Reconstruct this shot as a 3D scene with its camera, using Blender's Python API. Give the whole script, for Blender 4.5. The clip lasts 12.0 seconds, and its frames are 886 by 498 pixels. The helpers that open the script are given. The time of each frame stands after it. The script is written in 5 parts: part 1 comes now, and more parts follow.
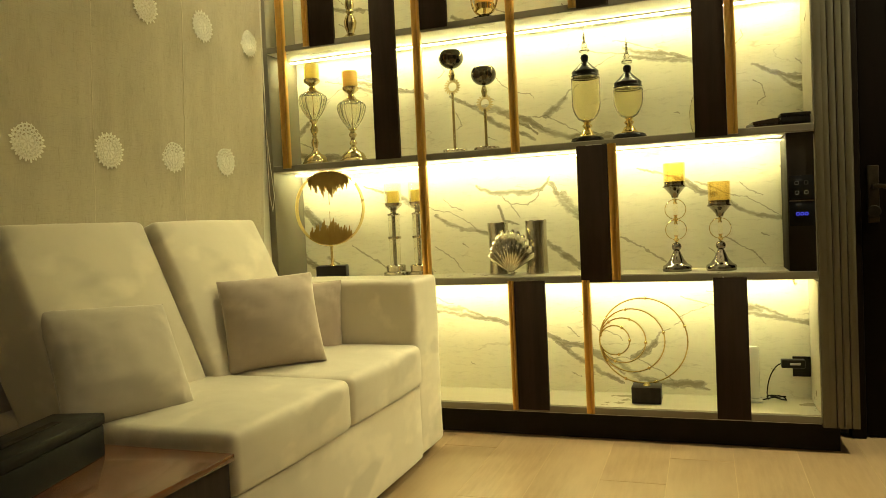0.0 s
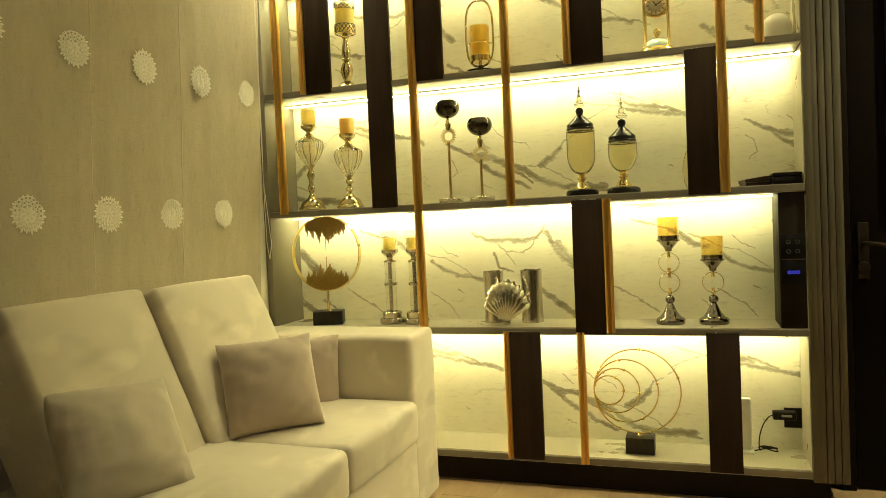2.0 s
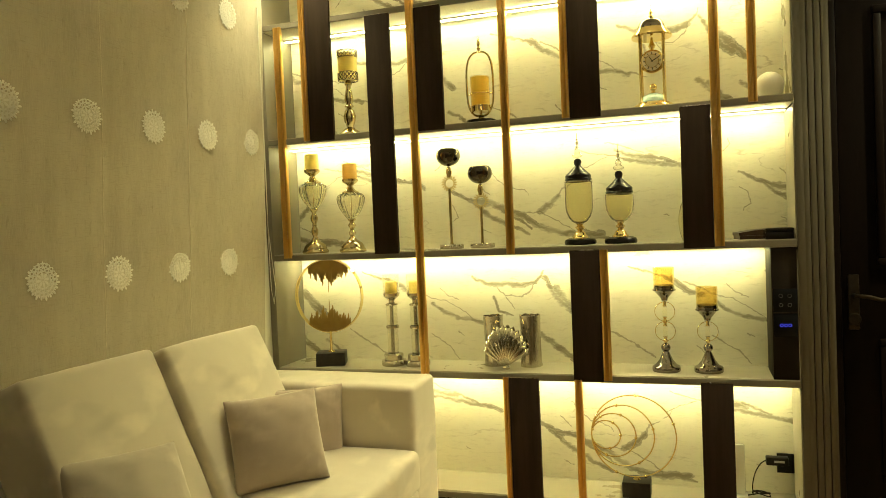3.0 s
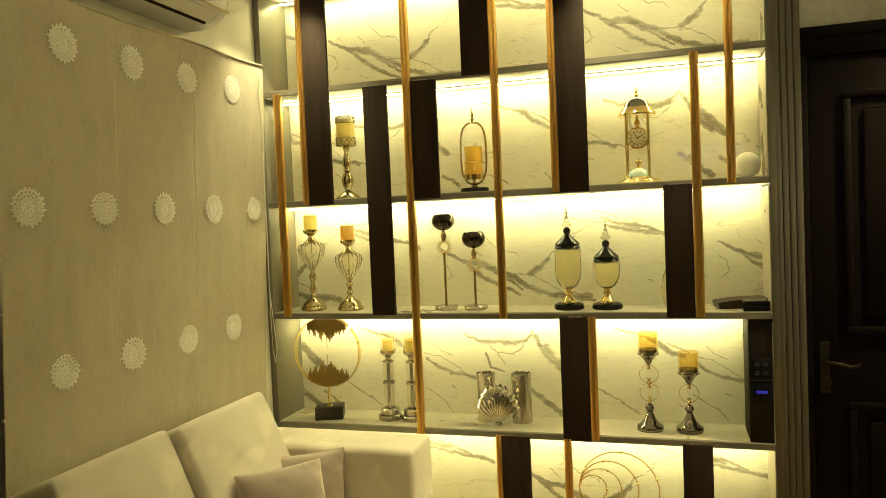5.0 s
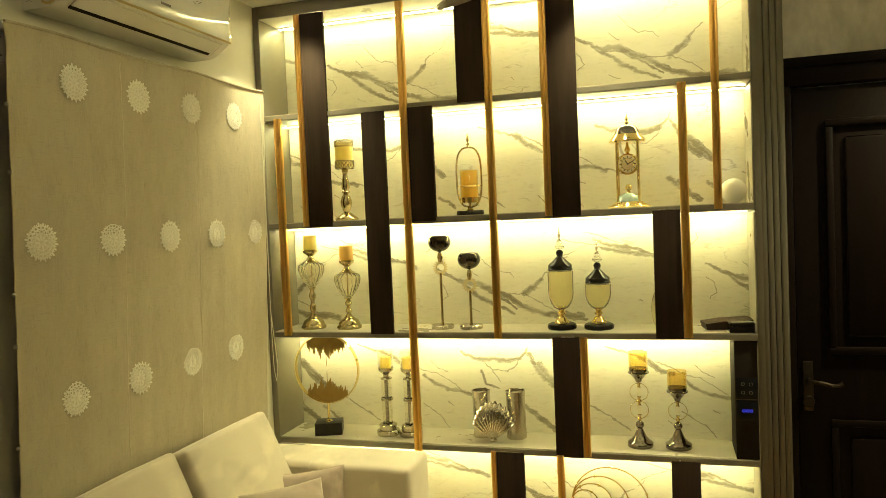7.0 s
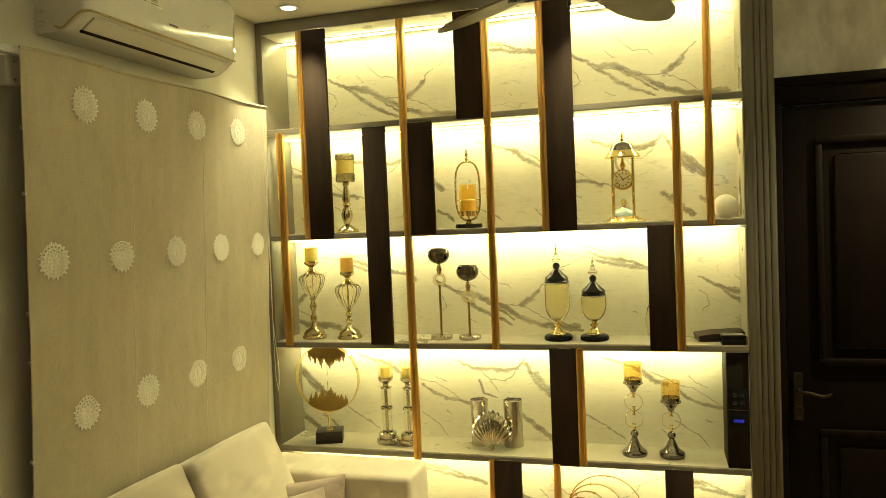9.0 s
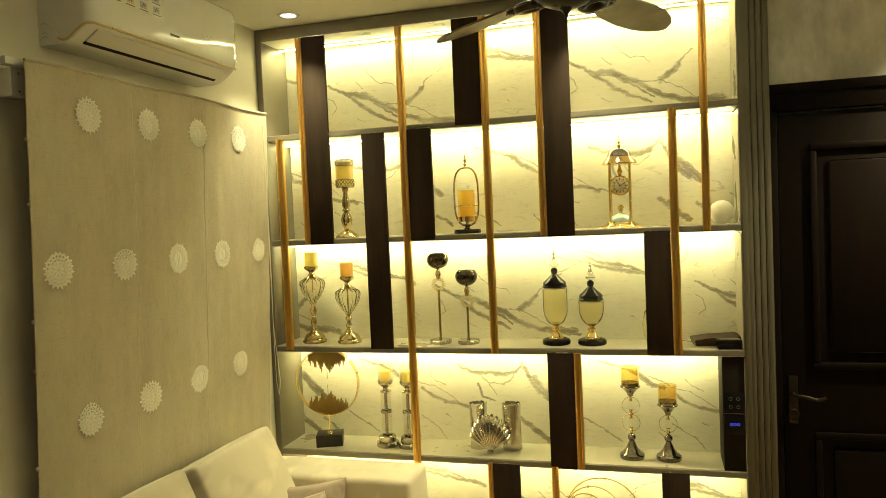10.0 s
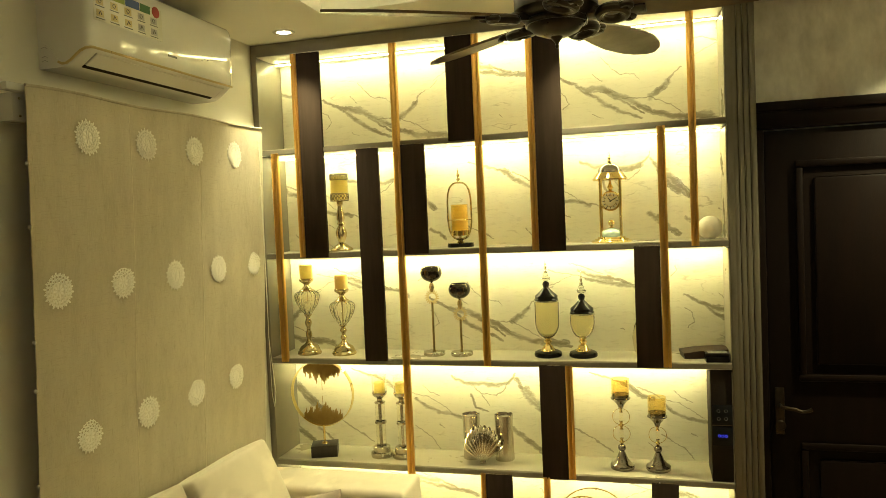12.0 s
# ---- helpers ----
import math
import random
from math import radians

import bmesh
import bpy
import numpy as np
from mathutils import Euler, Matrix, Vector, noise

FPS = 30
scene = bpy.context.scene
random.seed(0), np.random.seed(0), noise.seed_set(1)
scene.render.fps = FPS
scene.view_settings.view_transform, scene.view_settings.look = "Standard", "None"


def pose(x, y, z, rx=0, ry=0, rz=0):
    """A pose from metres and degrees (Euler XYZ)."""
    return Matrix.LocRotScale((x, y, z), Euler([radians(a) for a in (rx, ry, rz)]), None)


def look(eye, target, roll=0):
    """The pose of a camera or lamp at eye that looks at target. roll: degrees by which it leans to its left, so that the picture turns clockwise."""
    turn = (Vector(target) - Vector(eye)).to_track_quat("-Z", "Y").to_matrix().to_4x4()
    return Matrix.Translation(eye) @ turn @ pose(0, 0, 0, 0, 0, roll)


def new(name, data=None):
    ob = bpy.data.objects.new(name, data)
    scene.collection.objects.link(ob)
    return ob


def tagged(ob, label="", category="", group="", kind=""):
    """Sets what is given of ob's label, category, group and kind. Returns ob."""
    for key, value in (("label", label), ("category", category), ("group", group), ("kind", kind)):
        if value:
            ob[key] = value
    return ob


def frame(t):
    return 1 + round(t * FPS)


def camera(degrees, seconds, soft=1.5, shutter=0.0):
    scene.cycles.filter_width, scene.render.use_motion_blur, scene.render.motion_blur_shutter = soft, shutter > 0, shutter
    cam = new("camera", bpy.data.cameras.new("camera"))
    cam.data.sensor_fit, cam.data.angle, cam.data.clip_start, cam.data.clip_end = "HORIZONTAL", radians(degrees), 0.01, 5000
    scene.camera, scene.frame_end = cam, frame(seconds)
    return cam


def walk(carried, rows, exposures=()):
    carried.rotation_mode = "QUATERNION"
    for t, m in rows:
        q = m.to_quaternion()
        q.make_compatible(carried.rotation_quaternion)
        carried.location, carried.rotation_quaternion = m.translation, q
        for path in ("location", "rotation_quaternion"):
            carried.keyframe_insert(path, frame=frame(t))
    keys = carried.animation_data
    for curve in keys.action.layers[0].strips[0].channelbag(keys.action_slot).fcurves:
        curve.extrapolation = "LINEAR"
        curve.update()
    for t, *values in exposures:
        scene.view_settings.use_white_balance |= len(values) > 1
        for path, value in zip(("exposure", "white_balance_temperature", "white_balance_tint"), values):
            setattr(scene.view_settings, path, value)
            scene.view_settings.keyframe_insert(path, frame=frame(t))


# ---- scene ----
cam = camera(62.5, 12.0, soft=0.7)
PATH = [
    (0, (1.681, -2.668, 0.821), (1.006, -0.786, 0.75), -2.7),
    (0.5, (1.682, -2.671, 0.871), (1.014, -0.787, 0.8), -2.6),
    (1, (1.688, -2.673, 0.915), (1.022, -0.788, 0.845), -2.6),
    (1.5, (1.687, -2.679, 0.962), (1.027, -0.792, 0.894), -2.6),
    (2, (1.681, -2.687, 1.011), (1.026, -0.798, 0.942), -2.6),
    (2.5, (1.68, -2.713, 1.092), (1.031, -0.822, 1.031), -2.5),
    (3, (1.692, -2.742, 1.191), (1.045, -0.851, 1.126), -2.5),
    (3.5, (1.687, -2.781, 1.281), (1.052, -0.886, 1.215), -2.4),
    (5.5, (1.68, -2.908, 1.517), (1.094, -0.998, 1.436), -2.5),
    (6, (1.688, -2.939, 1.545), (1.106, -1.028, 1.466), -2.5),
    (6.5, (1.691, -2.953, 1.563), (1.113, -1.04, 1.481), -2.5),
    (7, (1.704, -2.958, 1.575), (1.123, -1.046, 1.493), -2.5),
    (9, (1.703, -3.025, 1.634), (1.138, -1.109, 1.551), -2.4),
    (9.5, (1.701, -3.047, 1.651), (1.141, -1.128, 1.566), -2.5),
    (10, (1.708, -3.053, 1.666), (1.148, -1.135, 1.578), -2.5),
    (10.5, (1.703, -3.059, 1.681), (1.151, -1.139, 1.591), -2.5),
    (11, (1.708, -3.068, 1.694), (1.16, -1.146, 1.604), -2.5),
    (11.5, (1.71, -3.081, 1.713), (1.169, -1.157, 1.622), -2.5),
    (12, (1.72, -3.095, 1.731), (1.179, -1.172, 1.641), -2.5),
]
walk(cam, [(t, look(eye, target, roll)) for t, eye, target, roll in PATH],
     exposures=((0, -0.06), (2.5, -0.14), (4, -0.14), (6, -0.08), (9, -0.03), (12, -0.02)))

# ---- light ----
world = bpy.data.worlds.new("room_world")
world.use_nodes = True
world.node_tree.nodes["Background"].inputs[0].default_value = (0.9, 0.85, 0.6, 1)
world.node_tree.nodes["Background"].inputs[1].default_value = 0.01
scene.world = world
WARM = (1.0, 0.92, 0.5)
LED_WARM = (1.0, 0.92, 0.39)
LED_POWER = 68.0
COVE_POWER = 25.0
SPOT_WATTS = 20.0
CEIL = 2.567
WALL_X, WALL_Y, EAST_X, SOUTH_Y = -0.05, 0.255, 3.4, -3.75


# ---- materials ----
def mat_new(name):
    m = bpy.data.materials.new(name)
    m.use_nodes = True
    nt = m.node_tree
    return m, nt, nt.nodes["Principled BSDF"]


def nd(nt, kind, **values):
    n = nt.nodes.new(kind)
    for k, v in values.items():
        if k in n.inputs:
            n.inputs[k].default_value = v
    return n


def coords(nt, kind="Object"):
    return nt.nodes.new("ShaderNodeTexCoord").outputs[kind]


def mixed(nt, fac, a, b, blend="MIX"):
    n = nt.nodes.new("ShaderNodeMix")
    n.data_type, n.blend_type = "RGBA", blend
    for socket, v in ((n.inputs[0], fac), (n.inputs[6], a), (n.inputs[7], b)):
        if isinstance(v, (int, float)):
            socket.default_value = v
        elif isinstance(v, tuple):
            socket.default_value = (*v, 1) if len(v) == 3 else v
        else:
            nt.links.new(v, socket)
    return n.outputs[2]


def ramp(nt, fac, lo, hi):
    n = nt.nodes.new("ShaderNodeMapRange")
    n.inputs[1].default_value, n.inputs[2].default_value = lo, hi
    nt.links.new(fac, n.inputs[0])
    return n.outputs[0]


def noise_out(nt, vec, scale, detail=4.0, rough=0.55, stretch=None):
    if stretch:
        mp = nd(nt, "ShaderNodeMapping")
        mp.inputs["Scale"].default_value = stretch
        nt.links.new(vec, mp.inputs[0])
        vec = mp.outputs[0]
    n = nd(nt, "ShaderNodeTexNoise", Scale=scale, Detail=detail, Roughness=rough)
    nt.links.new(vec, n.inputs["Vector"])
    return n.outputs[0]


def bump(nt, bsdf, height, strength, distance=0.002):
    b = nd(nt, "ShaderNodeBump", Strength=strength, Distance=distance)
    nt.links.new(height, b.inputs["Height"])
    nt.links.new(b.outputs[0], bsdf.inputs["Normal"])


def surface(name, a, b, rough=0.5, metal=0.0, scale=12.0, fine=180.0, relief=0.15, stretch=None, spread=0.12, sheen=0.0, spec=0.5, coat=0.0):
    """Two tones mixed by a broad and a fine noise, with uneven gloss and fine relief."""
    m, nt, bs = mat_new(name)
    v = coords(nt)
    n1 = noise_out(nt, v, scale, 5, 0.6, stretch)
    n2 = noise_out(nt, v, fine, 3, 0.6, stretch)
    c = mixed(nt, ramp(nt, n1, 0.3, 0.7), a, b)
    c = mixed(nt, ramp(nt, n2, 0.2, 0.8), c, mixed(nt, 0.25, c, b), "MIX")
    nt.links.new(c, bs.inputs["Base Color"])
    r = nt.nodes.new("ShaderNodeMapRange")
    r.inputs[3].default_value, r.inputs[4].default_value = max(0.02, rough - spread), min(1, rough + spread)
    nt.links.new(n1, r.inputs[0])
    nt.links.new(r.outputs[0], bs.inputs["Roughness"])
    bs.inputs["Metallic"].default_value = metal
    bs.inputs["Specular IOR Level"].default_value = spec
    bs.inputs["Sheen Weight"].default_value = sheen
    bs.inputs["Sheen Roughness"].default_value = 0.35
    bs.inputs["Coat Weight"].default_value = coat
    if relief:
        bump(nt, bs, n2, relief)
    return m


def glass(name, tint, rough=0.03, ior=1.3):
    m, nt, bs = mat_new(name)
    nt.nodes.remove(bs)
    out = nt.nodes["Material Output"]
    clear = nd(nt, "ShaderNodeBsdfTransparent")
    clear.inputs[0].default_value = (*tint, 1)
    gloss = nd(nt, "ShaderNodeBsdfGlossy", Roughness=rough)
    gloss.inputs[0].default_value = (1, 1, 1, 1)
    lw = nd(nt, "ShaderNodeLayerWeight", Blend=0.5)
    edge = nt.nodes.new("ShaderNodeMath")
    edge.operation = "POWER"
    edge.inputs[1].default_value = 3.0
    nt.links.new(lw.outputs["Facing"], edge.inputs[0])
    fres = nt.nodes.new("ShaderNodeMath")
    fres.operation = "MULTIPLY_ADD"
    fres.inputs[1].default_value, fres.inputs[2].default_value = 0.55, ior * 0.04
    nt.links.new(edge.outputs[0], fres.inputs[0])
    mx = nt.nodes.new("ShaderNodeMixShader")
    nt.links.new(fres.outputs[0], mx.inputs[0])
    nt.links.new(clear.outputs[0], mx.inputs[1])
    nt.links.new(gloss.outputs[0], mx.inputs[2])
    nt.links.new(mx.outputs[0], out.inputs[0])
    return m


def thick_glass(name, tint, rough=0.02, ior=1.45):
    """Glass that bends light, for vessels with an inner and an outer wall and for solid crystals."""
    m, nt, bs = mat_new(name)
    bs.inputs["Base Color"].default_value = (*tint, 1)
    bs.inputs["Transmission Weight"].default_value = 1.0
    bs.inputs["Roughness"].default_value = rough
    bs.inputs["IOR"].default_value = ior
    return m


def glow(name, colour, strength):
    m, nt, bs = mat_new(name)
    bs.inputs["Base Color"].default_value = (0.8, 0.8, 0.75, 1)
    bs.inputs["Emission Color"].default_value = (*colour, 1)
    bs.inputs["Emission Strength"].default_value = strength
    return m


# the marble's two slab prints, each repeated along its rows: kind, half width at both ends, then points (x, z) above the shelf
SLAB = 1.155
VEINS_SOFT_A = [
    ("body", 0.006, 0.01, (0.203, 0.256), (0.264, 0.22), (0.325, 0.192)),
    ("body", 0.016, 0.014, (0.325, 0.192), (0.398, 0.187), (0.457, 0.149), (0.527, 0.119)),
    ("body", 0.012, 0.016, (0.527, 0.119), (0.601, 0.075), (0.686, 0.046), (0.761, 0.045), (0.839, 0.039)),
    ("body", 0.016, 0.006, (0.737, 0.039), (0.798, 0.039), (0.863, 0.025)),
    ("body", 0.005, 0.012, (0.264, 0.22), (0.33, 0.173), (0.395, 0.126)),
    ("body", 0.013, 0.006, (0.395, 0.126), (0.46, 0.088), (0.551, 0.048)),
    ("body", 0.007, 0.005, (0.441, 0.149), (0.505, 0.108), (0.558, 0.073)),
    ("body", 0.015, 0.011, (0.594, 0.139), (0.644, 0.171), (0.674, 0.201)),
    ("line", 0.008, 0.003, (0.674, 0.201), (0.69, 0.235), (0.73, 0.252)),
    ("line", 0.004, 0.003, (0.594, 0.139), (0.657, 0.111), (0.704, 0.08), (0.74, 0.05)),
]
VEINS_SOFT_B = [
    ("line", 0.004, 0.004, (0.473, 0.138), (0.55, 0.138), (0.594, 0.139)),
    ("line", 0.003, 0.004, (0.388, 0.323), (0.425, 0.279), (0.47, 0.247)),
    ("line", 0.004, 0.002, (0.47, 0.247), (0.533, 0.236), (0.552, 0.212)),
    ("line", 0.004, 0.003, (0.346, 0.26), (0.367, 0.237), (0.386, 0.22)),
    ("line", 0.003, 0.002, (0.755, 0.265), (0.788, 0.297)),
    ("line", 0.003, 0.002, (0.347, 0.078), (0.391, 0.059)),
    ("line", 0.0035, 0.003, (0.206, 0.193), (0.233, 0.17), (0.243, 0.133), (0.215, 0.109)),
    ("line", 0.004, 0.003, (0.148, 0.336), (0.175, 0.362), (0.169, 0.383)),
    ("line", 0.003, 0.006, (0.772, 0.375), (0.865, 0.354), (0.939, 0.331)),
    ("body", 0.008, 0.014, (0.903, 0.367), (0.976, 0.342), (1.049, 0.329)),
    ("body", 0.01, 0.01, (0.939, 0.331), (1.012, 0.313), (1.085, 0.303), (1.143, 0.296), (1.2, 0.287), (1.245, 0.27)),
]
VEINS_SOFT_C = [
    ("body", 0.008, 0.006, (1.04, 0.341), (1.094, 0.321), (1.143, 0.302)),
    ("line", 0.004, 0.003, (0.867, 0.403), (0.941, 0.38), (1.013, 0.353)),
    ("line", 0.003, 0.002, (0.769, 0.296), (0.827, 0.326), (0.874, 0.344)),
    ("line", 0.004, 0.003, (1.083, 0.111), (1.098, 0.102)),
]
VEINS_LOOP_A = [
    ("body", 0.008, 0.01, (0.619, 0.246), (0.667, 0.209), (0.729, 0.185)),
    ("body", 0.009, 0.01, (0.729, 0.185), (0.792, 0.182), (0.841, 0.163)),
    ("line", 0.008, 0.003, (0.792, 0.178), (0.859, 0.166), (0.914, 0.145)),
    ("line", 0.003, 0.003, (0.652, 0.318), (0.69, 0.281), (0.733, 0.261)),
    ("line", 0.005, 0.003, (0.603, 0.116), (0.651, 0.085), (0.692, 0.063), (0.731, 0.012)),
    ("line", 0.004, 0.003, (0.727, 0.126), (0.752, 0.11)),
    ("body", 0.01, 0.017, (-0.047, 0.357), (-0.017, 0.298), (0.026, 0.248), (0.065, 0.213)),
    ("body", 0.02, 0.014, (-0.004, 0.304), (0.063, 0.236), (0.115, 0.186)),
    ("body", 0.012, 0.006, (-0.032, 0.102), (0.015, 0.063), (0.067, 0.025)),
    ("body", 0.011, 0.007, (0.092, 0.088), (0.133, 0.065), (0.163, 0.031)),
]
VEINS_LOOP_B = [
    ("body", 0.011, 0.011, (1.088, 0.124), (1.14, 0.073), (1.215, 0.02)),
    ("line", 0.005, 0.004, (0.237, 0.123), (0.297, 0.086), (0.39, 0.033)),
    ("body", 0.006, 0.014, (0.8, 0.361), (0.861, 0.333), (0.938, 0.326)),
    ("body", 0.014, 0.01, (0.938, 0.326), (1.009, 0.319), (1.064, 0.331)),
    ("body", 0.007, 0.003, (1.064, 0.331), (1.095, 0.362), (1.107, 0.385)),
    ("line", 0.004, 0.004, (0.904, 0.312), (0.942, 0.274), (0.978, 0.227)),
    ("line", 0.003, 0.004, (0.942, 0.274), (1.007, 0.271), (1.046, 0.298), (1.064, 0.329)),
    ("body", 0.007, 0.005, (0.892, 0.271), (0.911, 0.217), (0.971, 0.194)),
    ("body", 0.004, 0.008, (0.289, 0.389), (0.379, 0.361), (0.457, 0.34)),
    ("body", 0.014, 0.01, (0.457, 0.34), (0.507, 0.295), (0.568, 0.273)),
]
VEINS_LOOP_C = [
    ("line", 0.006, 0.004, (0.497, 0.331), (0.555, 0.306), (0.593, 0.282)),
    ("line", 0.003, 0.003, (0.597, 0.277), (0.679, 0.259), (0.79, 0.186)),
    ("line", 0.004, 0.003, (0.218, 0.13), (0.279, 0.095), (0.341, 0.064), (0.383, 0.039)),
    ("line", 0.004, 0.003, (0.543, 0.08), (0.599, 0.011)),
]


def vein_group():
    """A node group: how near a point of the panel lies to one run of a vein, 1 on it and 0 at its edge."""
    g = bpy.data.node_groups.new("vein_run", "ShaderNodeTree")
    for n, t in (("P", "NodeSocketVector"), ("A", "NodeSocketVector"), ("D", "NodeSocketVector"), ("Along", "NodeSocketVector"), ("Width", "NodeSocketFloat"), ("Swell", "NodeSocketFloat"), ("Before", "NodeSocketFloat")):
        g.interface.new_socket(n, in_out="INPUT", socket_type=t)
    g.interface.new_socket("Mask", in_out="OUTPUT", socket_type="NodeSocketFloat")
    gi, go = g.nodes.new("NodeGroupInput"), g.nodes.new("NodeGroupOutput")

    def vm(op, a, b=None, scale=None):
        n = g.nodes.new("ShaderNodeVectorMath")
        n.operation = op
        g.links.new(a, n.inputs[0])
        if b is not None:
            g.links.new(b, n.inputs[1])
        if scale is not None:
            g.links.new(scale, n.inputs["Scale"])
        return n

    def mt(op, *values, clamp=False):
        n = g.nodes.new("ShaderNodeMath")
        n.operation, n.use_clamp = op, clamp
        for socket, v in zip(n.inputs, values):
            if isinstance(v, (int, float)):
                socket.default_value = v
            else:
                g.links.new(v, socket)
        return n.outputs[0]
    pa = vm("SUBTRACT", gi.outputs["P"], gi.outputs["A"]).outputs[0]
    t = mt("ADD", vm("DOT_PRODUCT", pa, gi.outputs["Along"]).outputs["Value"], 0.0, clamp=True)
    foot = vm("SCALE", gi.outputs["D"], scale=t).outputs[0]
    dist = vm("DISTANCE", pa, foot).outputs["Value"]
    wide = mt("MULTIPLY_ADD", t, gi.outputs["Swell"], gi.outputs["Width"])
    g.links.new(mt("MAXIMUM", gi.outputs["Before"], mt("SUBTRACT", 1.0, mt("DIVIDE", dist, wide))), go.inputs[0])
    return g


VEIN = vein_group()


def marble(name, veins, x_shift, z_base, seed):
    m, nt, bs = mat_new(name)
    v = coords(nt)

    def vec(op, a, b):
        n = nt.nodes.new("ShaderNodeVectorMath")
        n.operation = op
        for socket, k in zip(n.inputs, (a, b)):
            if isinstance(k, tuple):
                socket.default_value = k
            else:
                nt.links.new(k, socket)
        return n.outputs[0]

    def mth(op, *values, clamp=False):
        n = nt.nodes.new("ShaderNodeMath")
        n.operation, n.use_clamp = op, clamp
        for socket, k in zip(n.inputs, values):
            if isinstance(k, (int, float)):
                socket.default_value = k
            else:
                nt.links.new(k, socket)
        return n.outputs[0]

    def wander(scale, detail, amount):
        n = nd(nt, "ShaderNodeTexNoise", Scale=scale, Detail=detail, Roughness=0.6)
        nt.links.new(v, n.inputs["Vector"])
        return vec("MULTIPLY", vec("SUBTRACT", n.outputs["Color"], (0.5, 0.5, 0.5)), (amount, 0, amount))
    bent = vec("ADD", vec("ADD", vec("SUBTRACT", v, (x_shift, 0, z_base)), wander(9.0, 2, 0.03)), wander(38.0, 5, 0.022))
    sep = nt.nodes.new("ShaderNodeSeparateXYZ")
    nt.links.new(bent, sep.inputs[0])
    lap = mth("WRAP", sep.outputs[0], SLAB, 0.0)
    comb = nt.nodes.new("ShaderNodeCombineXYZ")
    nt.links.new(lap, comb.inputs[0])
    nt.links.new(sep.outputs[2], comb.inputs[2])
    total = {"body": 0.0, "line": 0.0}
    for kind, w0, w1, *pts in veins:
        n = len(pts) - 1
        for i, ((x0, z0), (x1, z1)) in enumerate(zip(pts, pts[1:])):
            h0, h1 = (w0 + (w1 - w0) * k / n for k in (i, i + 1))
            grow = 1.25 if kind == "body" else 1.1
            for lap_x in (-SLAB, 0.0, SLAB):
                if max(x0, x1) + lap_x < -0.02 or min(x0, x1) + lap_x > SLAB + 0.02:
                    continue
                g = nt.nodes.new("ShaderNodeGroup")
                g.node_tree = VEIN
                d = Vector((x1 - x0, 0, z1 - z0))
                nt.links.new(comb.outputs[0], g.inputs["P"])
                g.inputs["A"].default_value = (x0 + lap_x, 0, z0)
                g.inputs["D"].default_value = d
                g.inputs["Along"].default_value = d / d.length_squared
                g.inputs["Width"].default_value, g.inputs["Swell"].default_value = h0 * grow, (h1 - h0) * grow
                if total[kind]:
                    nt.links.new(total[kind], g.inputs["Before"])
                total[kind] = g.outputs[0]
    # bodies are grey and streaky with ragged edges and a darker thread; lines are thin and broken
    slant = nd(nt, "ShaderNodeMapping")
    slant.inputs["Rotation"].default_value = (0, radians(27), 0)
    slant.inputs["Scale"].default_value = (0.4, 1, 2.0)
    slant.inputs["Location"].default_value = (seed * 1.7, 0, seed)
    nt.links.new(bent, slant.inputs[0])
    streak = noise_out(nt, slant.outputs[0], 46, 8, 0.74)
    broad = noise_out(nt, slant.outputs[0], 9, 3, 0.5)
    ragged = mth("ADD", total["body"], mth("MULTIPLY_ADD", streak, 2.4, -1.2))
    body = mth("MULTIPLY", ramp(nt, ragged, 0.05, 0.75), ramp(nt, total["body"], -0.25, 0.3), clamp=True)
    body = mth("MULTIPLY", body, mth("MULTIPLY_ADD", broad, 1.7, 0.06, clamp=True))
    edge = mth("ABSOLUTE", mth("ADD", ragged, -0.3))
    thread = mth("MULTIPLY", mth("MULTIPLY", ramp(nt, edge, 0.2, 0.0), ramp(nt, total["body"], 0.0, 0.3)), ramp(nt, broad, 0.44, 0.6))
    broken = mth("ADD", total["line"], mth("MULTIPLY_ADD", streak, 1.4, -0.7))
    line = mth("MULTIPLY", ramp(nt, broken, 0.3, 0.62), ramp(nt, total["line"], 0.02, 0.2), clamp=True)
    # faint clouds and hairlines that run the same way
    hair = mth("ABSOLUTE", mth("ADD", noise_out(nt, slant.outputs[0], 3.4, 4, 0.5), -0.5))
    hair = mth("MULTIPLY", ramp(nt, hair, 0.007, 0.0), ramp(nt, noise_out(nt, v, 5.0, 2), 0.5, 0.62))
    cloud = ramp(nt, noise_out(nt, slant.outputs[0], 2.6, 4), 0.45, 0.8)
    c = mixed(nt, cloud, (0.8, 0.775, 0.665), (0.715, 0.69, 0.585))
    c = mixed(nt, mth("MULTIPLY", hair, 0.8), c, (0.5, 0.46, 0.38))
    c = mixed(nt, body, c, (0.3, 0.268, 0.205))
    c = mixed(nt, mth("MULTIPLY", line, 0.62), c, (0.26, 0.23, 0.175))
    c = mixed(nt, mth("MULTIPLY", thread, 0.8), c, (0.13, 0.112, 0.085))
    nt.links.new(c, bs.inputs["Base Color"])
    bs.inputs["Roughness"].default_value = 0.07
    bs.inputs["Specular IOR Level"].default_value = 0.45
    return m


